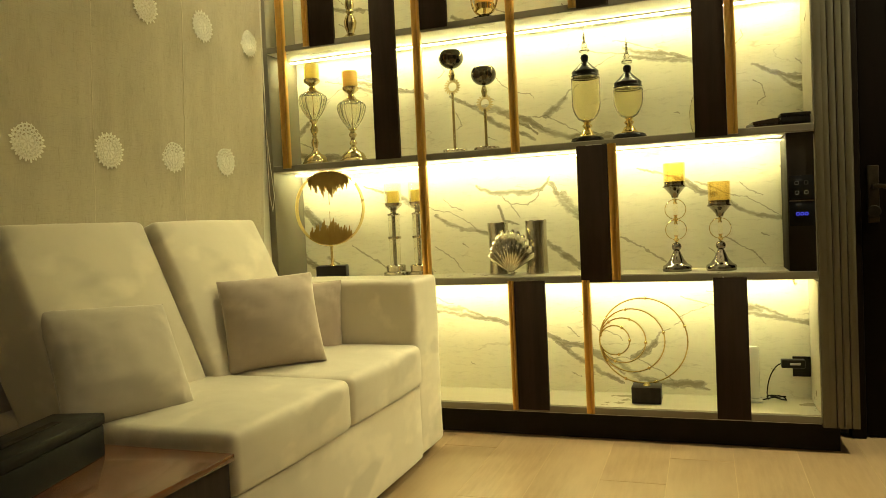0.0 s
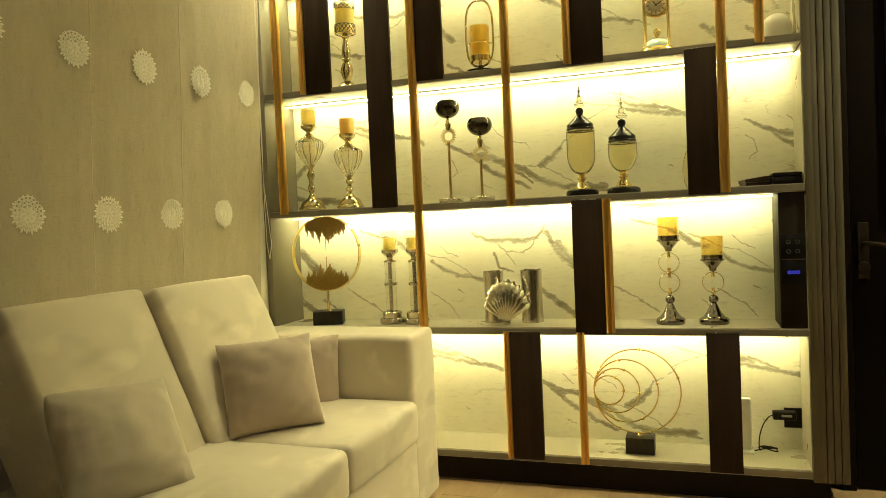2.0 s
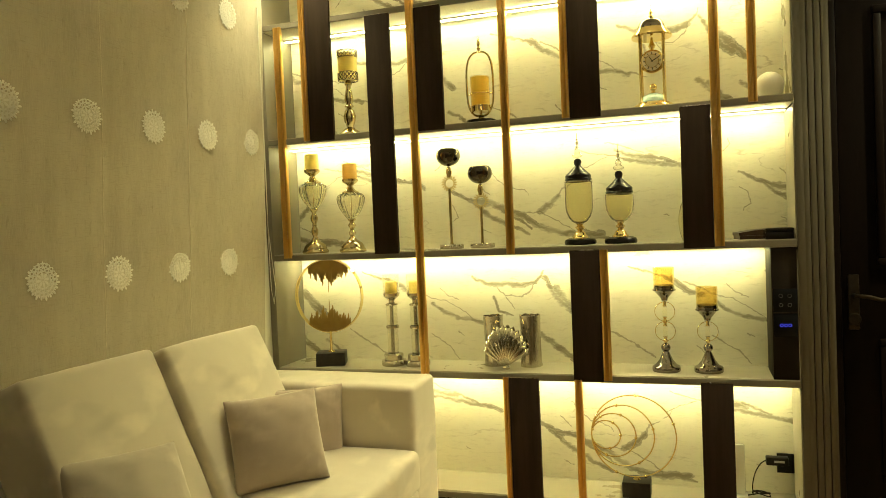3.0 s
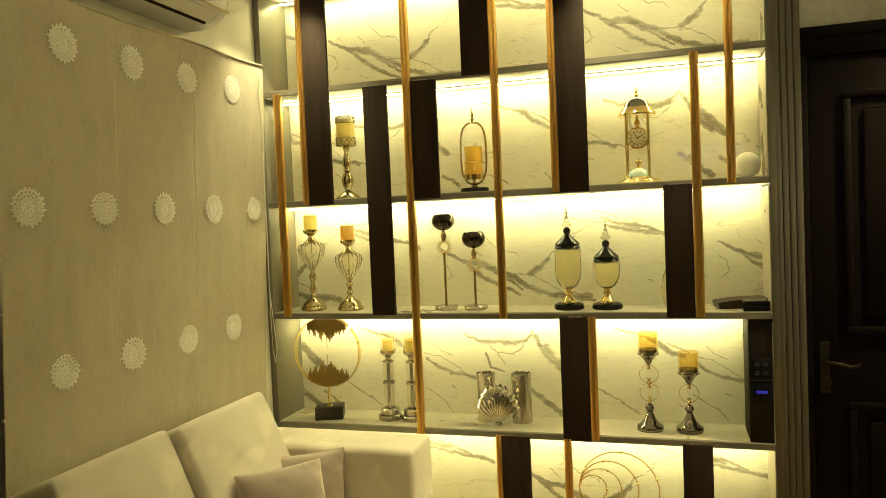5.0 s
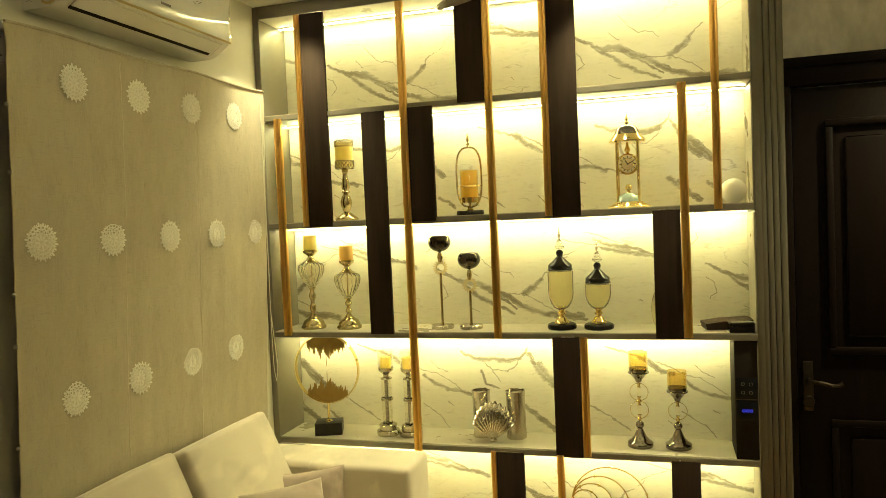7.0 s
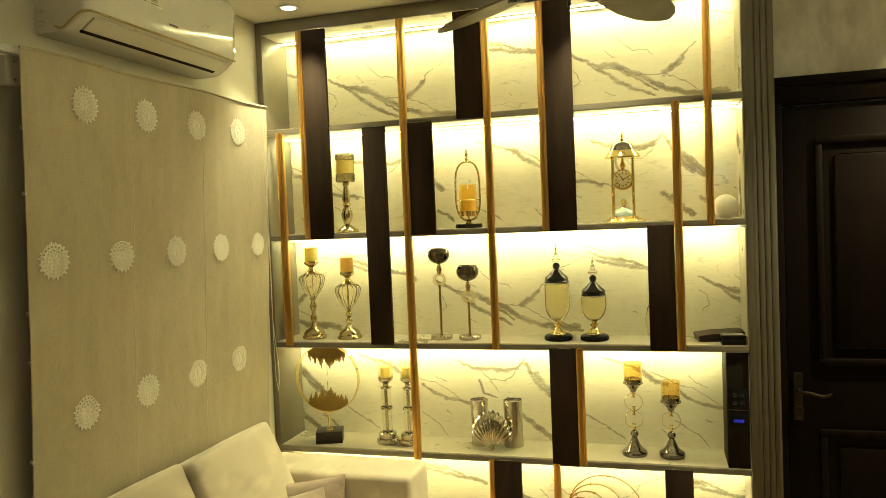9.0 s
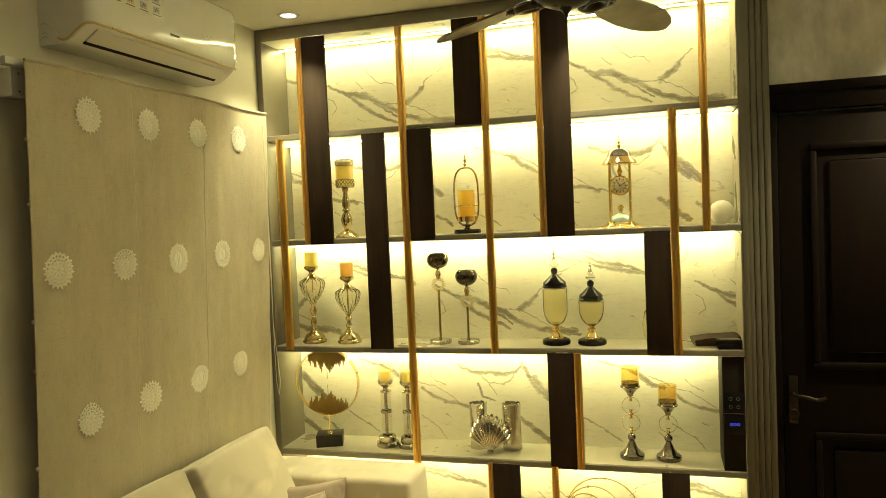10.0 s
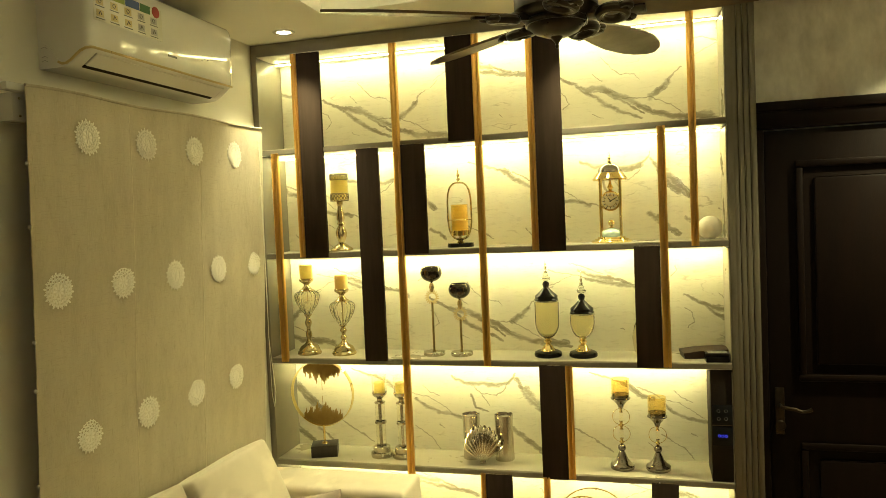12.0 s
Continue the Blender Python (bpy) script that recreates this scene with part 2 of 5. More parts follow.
VEINS_SOFT = VEINS_SOFT_A + VEINS_SOFT_B + VEINS_SOFT_C
VEINS_LOOP = VEINS_LOOP_A + VEINS_LOOP_B + VEINS_LOOP_C
M_MARBLE = [marble("veined_marble", *row) for row in (
    (VEINS_SOFT, 0.815, 0.122, 1), (VEINS_LOOP, 0.0, 0.604, 2), (VEINS_SOFT, 0.507, 1.09, 3), (VEINS_LOOP, 0.637, 1.585, 4), (VEINS_SOFT, 0.0, 2.072, 5))]
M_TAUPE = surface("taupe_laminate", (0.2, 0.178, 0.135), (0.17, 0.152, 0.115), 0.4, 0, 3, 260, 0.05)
# the same taupe with the pilaster's shade put into the colour
M_SLAT_SHADED = surface("shaded_taupe_laminate", (0.13, 0.116, 0.086), (0.11, 0.097, 0.072), 0.5, 0, 3, 260, 0.05, spec=0.3)
# shelf taupe made paler: LED light on the top faces put into the colour
M_SHELFTOP_LIT = surface("lit_taupe_laminate", (0.4, 0.365, 0.285), (0.35, 0.32, 0.25), 0.3, 0, 3, 260, 0.04)
# pale tone for bay ceilings, with the LED glow on them painted in
M_UNDER_LIT = surface("lit_underside_laminate", (0.66, 0.63, 0.55), (0.6, 0.57, 0.49), 0.3, 0, 4, 240, 0.04)
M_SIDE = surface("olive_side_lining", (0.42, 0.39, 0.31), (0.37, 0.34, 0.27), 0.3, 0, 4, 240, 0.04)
M_DARK = surface("dark_walnut_panel", (0.039, 0.026, 0.02), (0.028, 0.019, 0.014), 0.72, 0, 6, 90, 0.12, (6, 6, 0.5), spec=0.05)
M_DOOR = surface("dark_stained_door_wood", (0.0085, 0.0045, 0.0032), (0.005, 0.0028, 0.002), 0.45, 0, 5, 80, 0.2, (5, 5, 0.5), spec=0.08)
M_GOLD = surface("brushed_bronze_gold", (0.72, 0.43, 0.13), (0.69, 0.405, 0.12), 0.3, 1.0, 3, 300, 0.0, spread=0.0)
M_BLACK = surface("black_plinth_board", (0.014, 0.0105, 0.008), (0.018, 0.014, 0.011), 0.55, spec=0.08)
M_BRASS = surface("antique_brass", (0.68, 0.59, 0.34), (0.54, 0.45, 0.24), 0.2, 1.0, 30, 220, 0.06)
M_PBRASS = surface("polished_brass", (0.9, 0.74, 0.36), (0.84, 0.66, 0.28), 0.09, 1.0, 20, 150, 0.02, spread=0.05)
M_CHROME = surface("dark_chrome", (0.33, 0.3, 0.26), (0.26, 0.235, 0.2), 0.08, 1.0, 20, 150, 0.02, spread=0.05)
M_SILVER = surface("silvered_metal", (0.66, 0.61, 0.52), (0.5, 0.46, 0.39), 0.16, 1.0, 18, 40, 0.5, (6, 6, 1), spread=0.08)
M_SHELL = surface("bright_silver", (0.9, 0.87, 0.79), (0.82, 0.79, 0.71), 0.1, 1.0, 25, 60, 0.05, spread=0.04)
M_NICKEL = surface("brushed_nickel", (0.6, 0.56, 0.47), (0.5, 0.46, 0.38), 0.25, 1.0, 20, 200, 0.05)
M_GLASS = glass("clear_glass", (0.985, 0.98, 0.95), ior=1.45)
M_AMBER = glass("amber_glass", (0.95, 0.82, 0.52), ior=1.4)
M_CUP = glass("amber_cup_glass", (0.975, 0.89, 0.64), ior=1.5)
M_HONEY = thick_glass("honey_glass", (0.985, 0.94, 0.73), ior=1.3)
M_URN = thick_glass("fluted_urn_glass", (0.99, 0.97, 0.88), ior=1.28)
M_ROD = thick_glass("crystal_rod_glass", (0.985, 0.975, 0.93), 0.01, 1.35)
M_CRYSTAL = thick_glass("cut_crystal", (0.97, 0.95, 0.86), 0.01, 1.5)
M_SMOKE = surface("smoked_mirror_glass", (0.1, 0.085, 0.065), (0.07, 0.06, 0.045), 0.05, 0.85, 20, 100, 0.0, spread=0.03)


def wax(name, a, b):
    """Candle wax: half of the light passes through it and comes out warm."""
    m = surface(name, a, b, 0.45, 0, 20, 90, 0.05)
    nt = m.node_tree
    bs, out = nt.nodes["Principled BSDF"], nt.nodes["Material Output"]
    lit = nd(nt, "ShaderNodeBsdfTranslucent")
    nt.links.new(bs.inputs["Base Color"].links[0].from_socket, lit.inputs[0])
    mx = nt.nodes.new("ShaderNodeMixShader")
    mx.inputs[0].default_value = 0.55
    nt.links.new(bs.outputs[0], mx.inputs[1])
    nt.links.new(lit.outputs[0], mx.inputs[2])
    nt.links.new(mx.outputs[0], out.inputs[0])
    return m


M_CANDLE = wax("ivory_wax", (0.97, 0.86, 0.42), (0.95, 0.82, 0.36))
M_AMBERWAX = wax("amber_candle_wax", (0.95, 0.74, 0.34), (0.9, 0.64, 0.25))
M_DIAL = surface("champagne_dial", (0.85, 0.76, 0.52), (0.78, 0.69, 0.46), 0.35, 0.2, 30, 200, 0.05)
M_LACQUER = surface("black_lacquer", (0.01, 0.009, 0.008), (0.014, 0.012, 0.011), 0.2, 0, 20, 150, 0.02, spec=0.25)
M_STONE = surface("black_stone", (0.018, 0.016, 0.014), (0.035, 0.03, 0.027), 0.45, 0, 30, 200, 0.1, spec=0.2)
M_WHITE = surface("white_ceramic", (0.88, 0.86, 0.8), (0.85, 0.83, 0.77), 0.3, 0, 10, 120, 0.03)
M_PLASTIC = surface("white_plastic", (0.8, 0.79, 0.75), (0.76, 0.75, 0.71), 0.07, 0, 6, 300, 0.004, spread=0.025)
M_PLASTIC_B = surface("black_plastic", (0.009, 0.008, 0.0075), (0.013, 0.012, 0.011), 0.45, 0, 20, 300, 0.05, spec=0.18)
M_GLASSB = surface("black_glass_plate", (0.008, 0.008, 0.009), (0.012, 0.012, 0.013), 0.06, 0, 8, 100, 0.0, spread=0.02, spec=0.2)
M_RINGPRINT = surface("dim_grey_print", (0.1, 0.1, 0.095), (0.08, 0.08, 0.075), 0.6)
M_GREYLINE = surface("pale_grey_print", (0.45, 0.44, 0.42), (0.4, 0.39, 0.37), 0.5)
M_DARKPRINT = surface("dark_grey_print", (0.16, 0.155, 0.14), (0.12, 0.115, 0.1), 0.5)
M_FILM = glass("clear_film", (0.97, 0.97, 0.94), 0.08, 1.6)
M_BLUE = glow("blue_display", (0.035, 0.05, 1.0), 0.75)
M_BLUE.node_tree.nodes["Principled BSDF"].inputs["Base Color"].default_value = (0.02, 0.02, 0.1, 1)
M_LED = glow("led_strip_light", LED_WARM, LED_POWER)
M_COVE = glow("cove_led_light", WARM, COVE_POWER)
M_DISC = glow("downlight_lens", (1.0, 0.9, 0.62), 14.0)
M_GLOBE = glow("opal_globe", (1.0, 0.94, 0.75), 8.0)
M_WALL = surface("cream_wall_paint", (0.74, 0.71, 0.6), (0.68, 0.65, 0.54), 0.6, 0, 2.2, 120, 0.12)
M_PLASTER = surface("grey_polished_plaster", (0.78, 0.75, 0.65), (0.5, 0.475, 0.4), 0.35, 0, 9, 40, 0.25, (1.6, 1, 0.8))
M_FAR = surface("taupe_wall_paint", (0.27, 0.24, 0.19), (0.24, 0.21, 0.165), 0.6, 0, 2.2, 120, 0.12)
M_CEIL = surface("ceiling_paint", (0.74, 0.72, 0.64), (0.7, 0.68, 0.6), 0.7, 0, 2, 140, 0.05)
M_LEATHER = surface("brown_leather", (0.04, 0.018, 0.009), (0.026, 0.012, 0.006), 0.4, 0, 20, 180, 0.25)
M_TABLE = surface("polished_mahogany", (0.14, 0.045, 0.018), (0.085, 0.027, 0.011), 0.2, 0, 3, 60, 0.05, (8, 0.6, 8), coat=0.3)
M_FANBLADE = surface("fan_blade_veneer", (0.16, 0.105, 0.05), (0.1, 0.065, 0.03), 0.35, 0, 5, 70, 0.08, (2, 2, 2))
M_FANMETAL = surface("dark_bronze_metal", (0.045, 0.036, 0.026), (0.03, 0.024, 0.018), 0.3, 0.7, 20, 150, 0.05)
M_BRONZE = surface("aged_bronze", (0.06, 0.045, 0.03), (0.035, 0.027, 0.018), 0.35, 0.9, 30, 150, 0.05)
M_PALEGOLD = surface("pale_gold_paint", (0.62, 0.5, 0.26), (0.55, 0.44, 0.22), 0.3, 0.6)
M_CORD = surface("white_cord", (0.75, 0.72, 0.62), (0.68, 0.65, 0.55), 0.6)


def velvet(name, a, b):
    """Short pile: soft stroked patches, a rim of sheen, faint creases."""
    m, nt, bs = mat_new(name)
    v = coords(nt)
    big = noise_out(nt, v, 4.0, 3, 0.5)
    strokes = noise_out(nt, v, 10.0, 3, 0.5, (1, 0.45, 0.8))
    pile = noise_out(nt, v, 700.0, 2, 0.5)
    c = mixed(nt, ramp(nt, big, 0.35, 0.66), a, b)
    c = mixed(nt, ramp(nt, strokes, 0.54, 0.66), c, tuple(min(1, k * 1.12) for k in a))
    nap = noise_out(nt, v, 5.5, 2, 0.5, (1, 0.6, 1.3))
    c = mixed(nt, ramp(nt, nap, 0.57, 0.66), c, tuple(k * 0.92 for k in b))
    nt.links.new(c, bs.inputs["Base Color"])
    bs.inputs["Roughness"].default_value = 0.75
    bs.inputs["Sheen Weight"].default_value = 1.0
    bs.inputs["Sheen Roughness"].default_value = 0.35
    bs.inputs["Sheen Tint"].default_value = (1, 0.97, 0.88, 1)
    bs.inputs["Specular IOR Level"].default_value = 0.2
    soft_ = nd(nt, "ShaderNodeBump", Strength=0.35, Distance=0.012)
    nt.links.new(noise_out(nt, v, 7.0, 2, 0.5), soft_.inputs["Height"])
    b = nd(nt, "ShaderNodeBump", Strength=0.2, Distance=0.001)
    nt.links.new(pile, b.inputs["Height"])
    nt.links.new(soft_.outputs[0], b.inputs["Normal"])
    nt.links.new(b.outputs[0], bs.inputs["Normal"])
    return m


M_VELVET = velvet("beige_velvet", (0.68, 0.61, 0.49), (0.61, 0.545, 0.437))
M_VELVET3 = velvet("greige_velvet", (0.55, 0.485, 0.395), (0.48, 0.42, 0.345))
M_VELVET2 = velvet("mushroom_velvet", (0.48, 0.392, 0.32), (0.41, 0.335, 0.272))


def linen(name):
    m, nt, bs = mat_new(name)
    v = coords(nt)
    warp_ = noise_out(nt, v, 60, 3, 0.6, (1, 8, 0.5))
    weft = noise_out(nt, v, 60, 3, 0.6, (1, 0.5, 8))
    blot = noise_out(nt, v, 7.0, 7, 0.72, (1, 1.2, 0.5))
    c = mixed(nt, ramp(nt, blot, 0.3, 0.7), (0.57, 0.51, 0.39), (0.44, 0.39, 0.297))
    c = mixed(nt, ramp(nt, warp_, 0.45, 0.75), c, (0.55, 0.49, 0.37))
    c = mixed(nt, ramp(nt, weft, 0.55, 0.8), c, (0.42, 0.37, 0.277))
    slub = noise_out(nt, v, 26, 6, 0.74, (1, 2.2, 0.7))
    c = mixed(nt, ramp(nt, slub, 0.56, 0.76), c, (0.56, 0.5, 0.38))
    c = mixed(nt, ramp(nt, slub, 0.42, 0.26), c, (0.4, 0.35, 0.262))
    nt.links.new(c, bs.inputs["Base Color"])
    bs.inputs["Roughness"].default_value = 0.85
    bs.inputs["Specular IOR Level"].default_value = 0.15
    bump(nt, bs, mixed(nt, 0.5, warp_, weft), 0.3, 0.002)
    return m


M_LINEN = linen("beige_linen")
M_SEAM = surface("pale_seam_thread", (0.74, 0.67, 0.53), (0.6, 0.54, 0.42), 0.85, 0, 60, 300, 0.3)
M_NET = surface("fine_white_net", (0.82, 0.78, 0.66), (0.76, 0.72, 0.6), 0.85, 0, 300, 900, 0.3)
M_LACE = surface("white_lace_thread", (0.95, 0.93, 0.84), (0.92, 0.89, 0.8), 0.8, 0, 40, 400, 0.3)


def planks():
    m, nt, bs = mat_new("oak_look_floor_plank")
    v = coords(nt, "Object")
    info = nt.nodes.new("ShaderNodeObjectInfo")
    add = nt.nodes.new("ShaderNodeVectorMath")
    comb = nt.nodes.new("ShaderNodeCombineXYZ")
    mul = nt.nodes.new("ShaderNodeMath")
    mul.operation = "MULTIPLY"
    mul.inputs[1].default_value = 37.0
    nt.links.new(info.outputs["Random"], mul.inputs[0])
    nt.links.new(mul.outputs[0], comb.inputs[0])
    nt.links.new(v, add.inputs[0])
    nt.links.new(comb.outputs[0], add.inputs[1])
    g = noise_out(nt, add.outputs[0], 9, 6, 0.6, (7, 0.7, 1))
    k = noise_out(nt, add.outputs[0], 2.2, 3, 0.5, (2, 0.8, 1))
    c = mixed(nt, ramp(nt, g, 0.32, 0.7), (0.355, 0.245, 0.14), (0.265, 0.178, 0.098))
    c = mixed(nt, ramp(nt, k, 0.4, 0.75), c, (0.4, 0.288, 0.172))
    c = mixed(nt, info.outputs["Random"], c, mixed(nt, 0.3, c, (0.2, 0.13, 0.07)))
    nt.links.new(c, bs.inputs["Base Color"])
    bs.inputs["Roughness"].default_value = 0.32
    bump(nt, bs, g, 0.08, 0.001)
    return m


M_PLANK = planks()
M_GROUT = surface("pale_tan_joint", (0.5, 0.385, 0.25), (0.42, 0.32, 0.2), 0.7)


# ---- building helpers ----
def finish(bm, name, material, angle=0.6):
    bmesh.ops.recalc_face_normals(bm, faces=bm.faces)
    for f in bm.faces:
        f.smooth = True
    for e in bm.edges:
        if len(e.link_faces) != 2 or e.calc_face_angle(0) > angle:
            e.smooth = False
    me = bpy.data.meshes.new(name)
    bm.to_mesh(me)
    bm.free()
    me.materials.append(material)
    return me


def part(name, bm, material, parent=None, label="", angle=0.6):
    ob = new(name, finish(bm, name, material, angle))
    if parent is not None:
        ob.parent = parent
    return tagged(ob, label) if label else ob


def thing(name, m, label, category, group="", kind=""):
    ob = new(name)
    ob.empty_display_size = 0.05
    ob.matrix_world = m
    return tagged(ob, label, category, group, kind)


def box(bm, x0, x1, y0, y1, z0, z1, bevel=0.0, seg=2):
    g = bmesh.ops.create_cube(bm, size=1.0)
    vs = g["verts"]
    for v in vs:
        v.co = Vector(((x0 + x1) / 2 + v.co.x * (x1 - x0), (y0 + y1) / 2 + v.co.y * (y1 - y0), (z0 + z1) / 2 + v.co.z * (z1 - z0)))
    if bevel:
        es = {e for v in vs for e in v.link_edges}
        bmesh.ops.bevel(bm, geom=list(es), offset=bevel, segments=seg, affect="EDGES", profile=0.5)
    return bm


def lathe(bm, profile, seg=32, lobes=0, depth=0.0, at=(0, 0, 0)):
    """Turns (radius, height) pairs about z; lobes flute the surface."""
    rings = []
    for r, z in profile:
        if r < 1e-5:
            rings.append([bm.verts.new((at[0], at[1], at[2] + z))])
            continue
        ring = []
        for i in range(seg):
            a = 2 * math.pi * i / seg
            k = r * (1 - depth * (0.5 - 0.5 * math.cos(lobes * a))) if lobes else r
            ring.append(bm.verts.new((at[0] + k * math.cos(a), at[1] + k * math.sin(a), at[2] + z)))
        rings.append(ring)
    for a, b in zip(rings, rings[1:]):
        if len(a) == 1 and len(b) == 1:
            continue
        for i in range(seg):
            j = (i + 1) % seg
            if len(a) == 1:
                bm.faces.new((a[0], b[j], b[i]))
            elif len(b) == 1:
                bm.faces.new((a[i], a[j], b[0]))
            else:
                bm.faces.new((a[i], a[j], b[j], b[i]))
    return bm


def turned(*profile, seg=32, lobes=0, depth=0.0, at=(0, 0, 0)):
    return lathe(bmesh.new(), profile, seg, lobes, depth, at)


def tube(bm, points, r, seg=8, closed=False):
    pts = [Vector(p) for p in points]
    n = len(pts)
    rings = []
    ref = None
    for i, p in enumerate(pts):
        a = pts[(i - 1) % n] if closed or i > 0 else p
        b = pts[(i + 1) % n] if closed or i < n - 1 else p
        d = (b - a).normalized()
        if ref is None:
            ref = d.orthogonal().normalized()
        ref = (ref - d * ref.dot(d)).normalized()
        side = d.cross(ref)
        rings.append([bm.verts.new(p + r * (math.cos(2 * math.pi * k / seg) * ref + math.sin(2 * math.pi * k / seg) * side)) for k in range(seg)])
    for i in range(n if closed else n - 1):
        a, b = rings[i], rings[(i + 1) % n]
        for k in range(seg):
            bm.faces.new((a[k], a[(k + 1) % seg], b[(k + 1) % seg], b[k]))
    if not closed:
        bm.faces.new(rings[0])
        bm.faces.new(rings[-1])
    return bm


def hoop(bm, c, r, thick, axis="y", seg=48, tseg=8):
    pts = []
    for i in range(seg):
        a = 2 * math.pi * i / seg
        u, w = r * math.cos(a), r * math.sin(a)
        pts.append({"y": (c[0] + u, c[1], c[2] + w), "x": (c[0], c[1] + u, c[2] + w), "z": (c[0] + u, c[1] + w, c[2])}[axis])
    return tube(bm, pts, thick, tseg, True)


def ball(bm, c, r, seg=16):
    bmesh.ops.create_uvsphere(bm, u_segments=seg, v_segments=max(6, seg // 2), radius=r, matrix=Matrix.Translation(c))
    return bm


def soft_box(sx, sy, sz, r, puff=(0, 0, 0), wobble=0.0, seed=0):
    """An upholstered block centred on its base: rounded edges, crowned faces, slight unevenness."""
    bm = bmesh.new()
    h = Vector((sx / 2, sy / 2, sz / 2))

    def steps(k):
        inner = h[k] - r
        s = [-h[k] + r * (1 - math.cos(t)) for t in (0, 0.4, 0.8, 1.2)]
        m_ = [-inner + 2 * inner * i / 14 for i in range(15)]
        return s + m_ + [-v for v in reversed(s)]
    g = [steps(k) for k in range(3)]
    for ax in range(3):
        u, w = [k for k in range(3) if k != ax]
        for sgn in (-1, 1):
            rows = []
            for a in g[u]:
                row = []
                for b in g[w]:
                    p = [0, 0, 0]
                    p[ax], p[u], p[w] = sgn * h[ax], a, b
                    row.append(bm.verts.new(p))
                rows.append(row)
            for i in range(len(rows) - 1):
                for j in range(len(rows[0]) - 1):
                    bm.faces.new((rows[i][j], rows[i + 1][j], rows[i + 1][j + 1], rows[i][j + 1]))
    bmesh.ops.remove_doubles(bm, verts=bm.verts, dist=1e-5)
    for v in bm.verts:
        p = v.co.copy()
        q = Vector([max(-(h[k] - r), min(h[k] - r, p[k])) for k in range(3)])
        d = p - q
        if d.length > 1e-9:
            p = q + r * d.normalized()
        f = [max(0.0, 1 - (p[k] / h[k]) ** 2) for k in range(3)]
        for k in range(3):
            o = [j for j in range(3) if j != k]
            p[k] += puff[k] * (p[k] / h[k]) * math.sqrt(f[o[0]] * f[o[1]])
        if wobble:
            nn = noise.noise_vector(Vector(p) * 5 + Vector((seed * 3.1, seed, 0))) + 0.4 * noise.noise_vector(Vector(p) * 16 + Vector((seed, 0, 0)))
            p += wobble * nn
        p.z += h.z
        v.co = p
    return bm


def flat_plate(bm, outline, y0, y1):
    """An outline of (x, z) pairs given a thickness in y."""
    a = [bm.verts.new((x, y0, z)) for x, z in outline]
    b = [bm.verts.new((x, y1, z)) for x, z in outline]
    bm.faces.new(a)
    bm.faces.new(list(reversed(b)))
    for i in range(len(a)):
        j = (i + 1) % len(a)
        bm.faces.new((a[i], b[i], b[j], a[j]))
    return bm


# ---- room ----
def slab(name, x0, x1, y0, y1, z0, z1, material, label, category="wall"):
    return tagged(part(name, box(bmesh.new(), x0, x1, y0, y1, z0, z1), material), label, category, kind="structure")


slab("wall_west", WALL_X - 0.2, WALL_X, SOUTH_Y - 0.2, WALL_Y + 0.2, 0, 3.0, M_WALL, "cream painted wall behind the blind and the sofa")
slab("wall_north", WALL_X, EAST_X, WALL_Y, WALL_Y + 0.2, 0, 3.0, M_PLASTER, "grey mottled plaster wall above the dark door")
slab("wall_east", EAST_X, EAST_X + 0.2, SOUTH_Y, WALL_Y + 0.2, 0, 3.0, M_FAR, "plain taupe painted wall that closes the room")
slab("wall_south", WALL_X, EAST_X, SOUTH_Y - 0.2, SOUTH_Y, 0, 3.0, M_FAR, "plain taupe painted wall at the end of the room")
TX0, TX1, TY0, TY1 = 0.48, 2.52, -1.83, -0.345
bm = bmesh.new()
box(bm, WALL_X, TX0, SOUTH_Y, WALL_Y, CEIL, CEIL + 0.1)
box(bm, TX1, EAST_X, SOUTH_Y, WALL_Y, CEIL, CEIL + 0.1)
box(bm, TX0, TX1, TY1, WALL_Y, CEIL, CEIL + 0.1)
box(bm, TX0, TX1, SOUTH_Y, TY0, CEIL, CEIL + 0.1)
box(bm, WALL_X, EAST_X, SOUTH_Y, WALL_Y, CEIL + 0.22, CEIL + 0.3)
tagged(part("ceiling", bm, M_CEIL), "cream painted ceiling with a lit recessed tray", "ceiling", kind="structure")
bm = bmesh.new()
for x0, x1, y0, y1 in ((TX0 - 0.06, TX0 - 0.03, TY0, TY1), (TX1 + 0.03, TX1 + 0.06, TY0, TY1), (TX0, TX1, TY1 + 0.03, TY1 + 0.06), (TX0, TX1, TY0 - 0.06, TY0 - 0.03)):
    box(bm, x0, x1, y0, y1, CEIL + 0.102, CEIL + 0.115)
tagged(part("cove_light", bm, M_COVE), "warm cove light strip along the ceiling tray", "light", kind="structure")

# base floor under the planks
slab("floor", WALL_X, EAST_X, SOUTH_Y, WALL_Y, -0.1, -0.0012, M_GROUT, "light oak-look plank floor with fine joints", "floor")

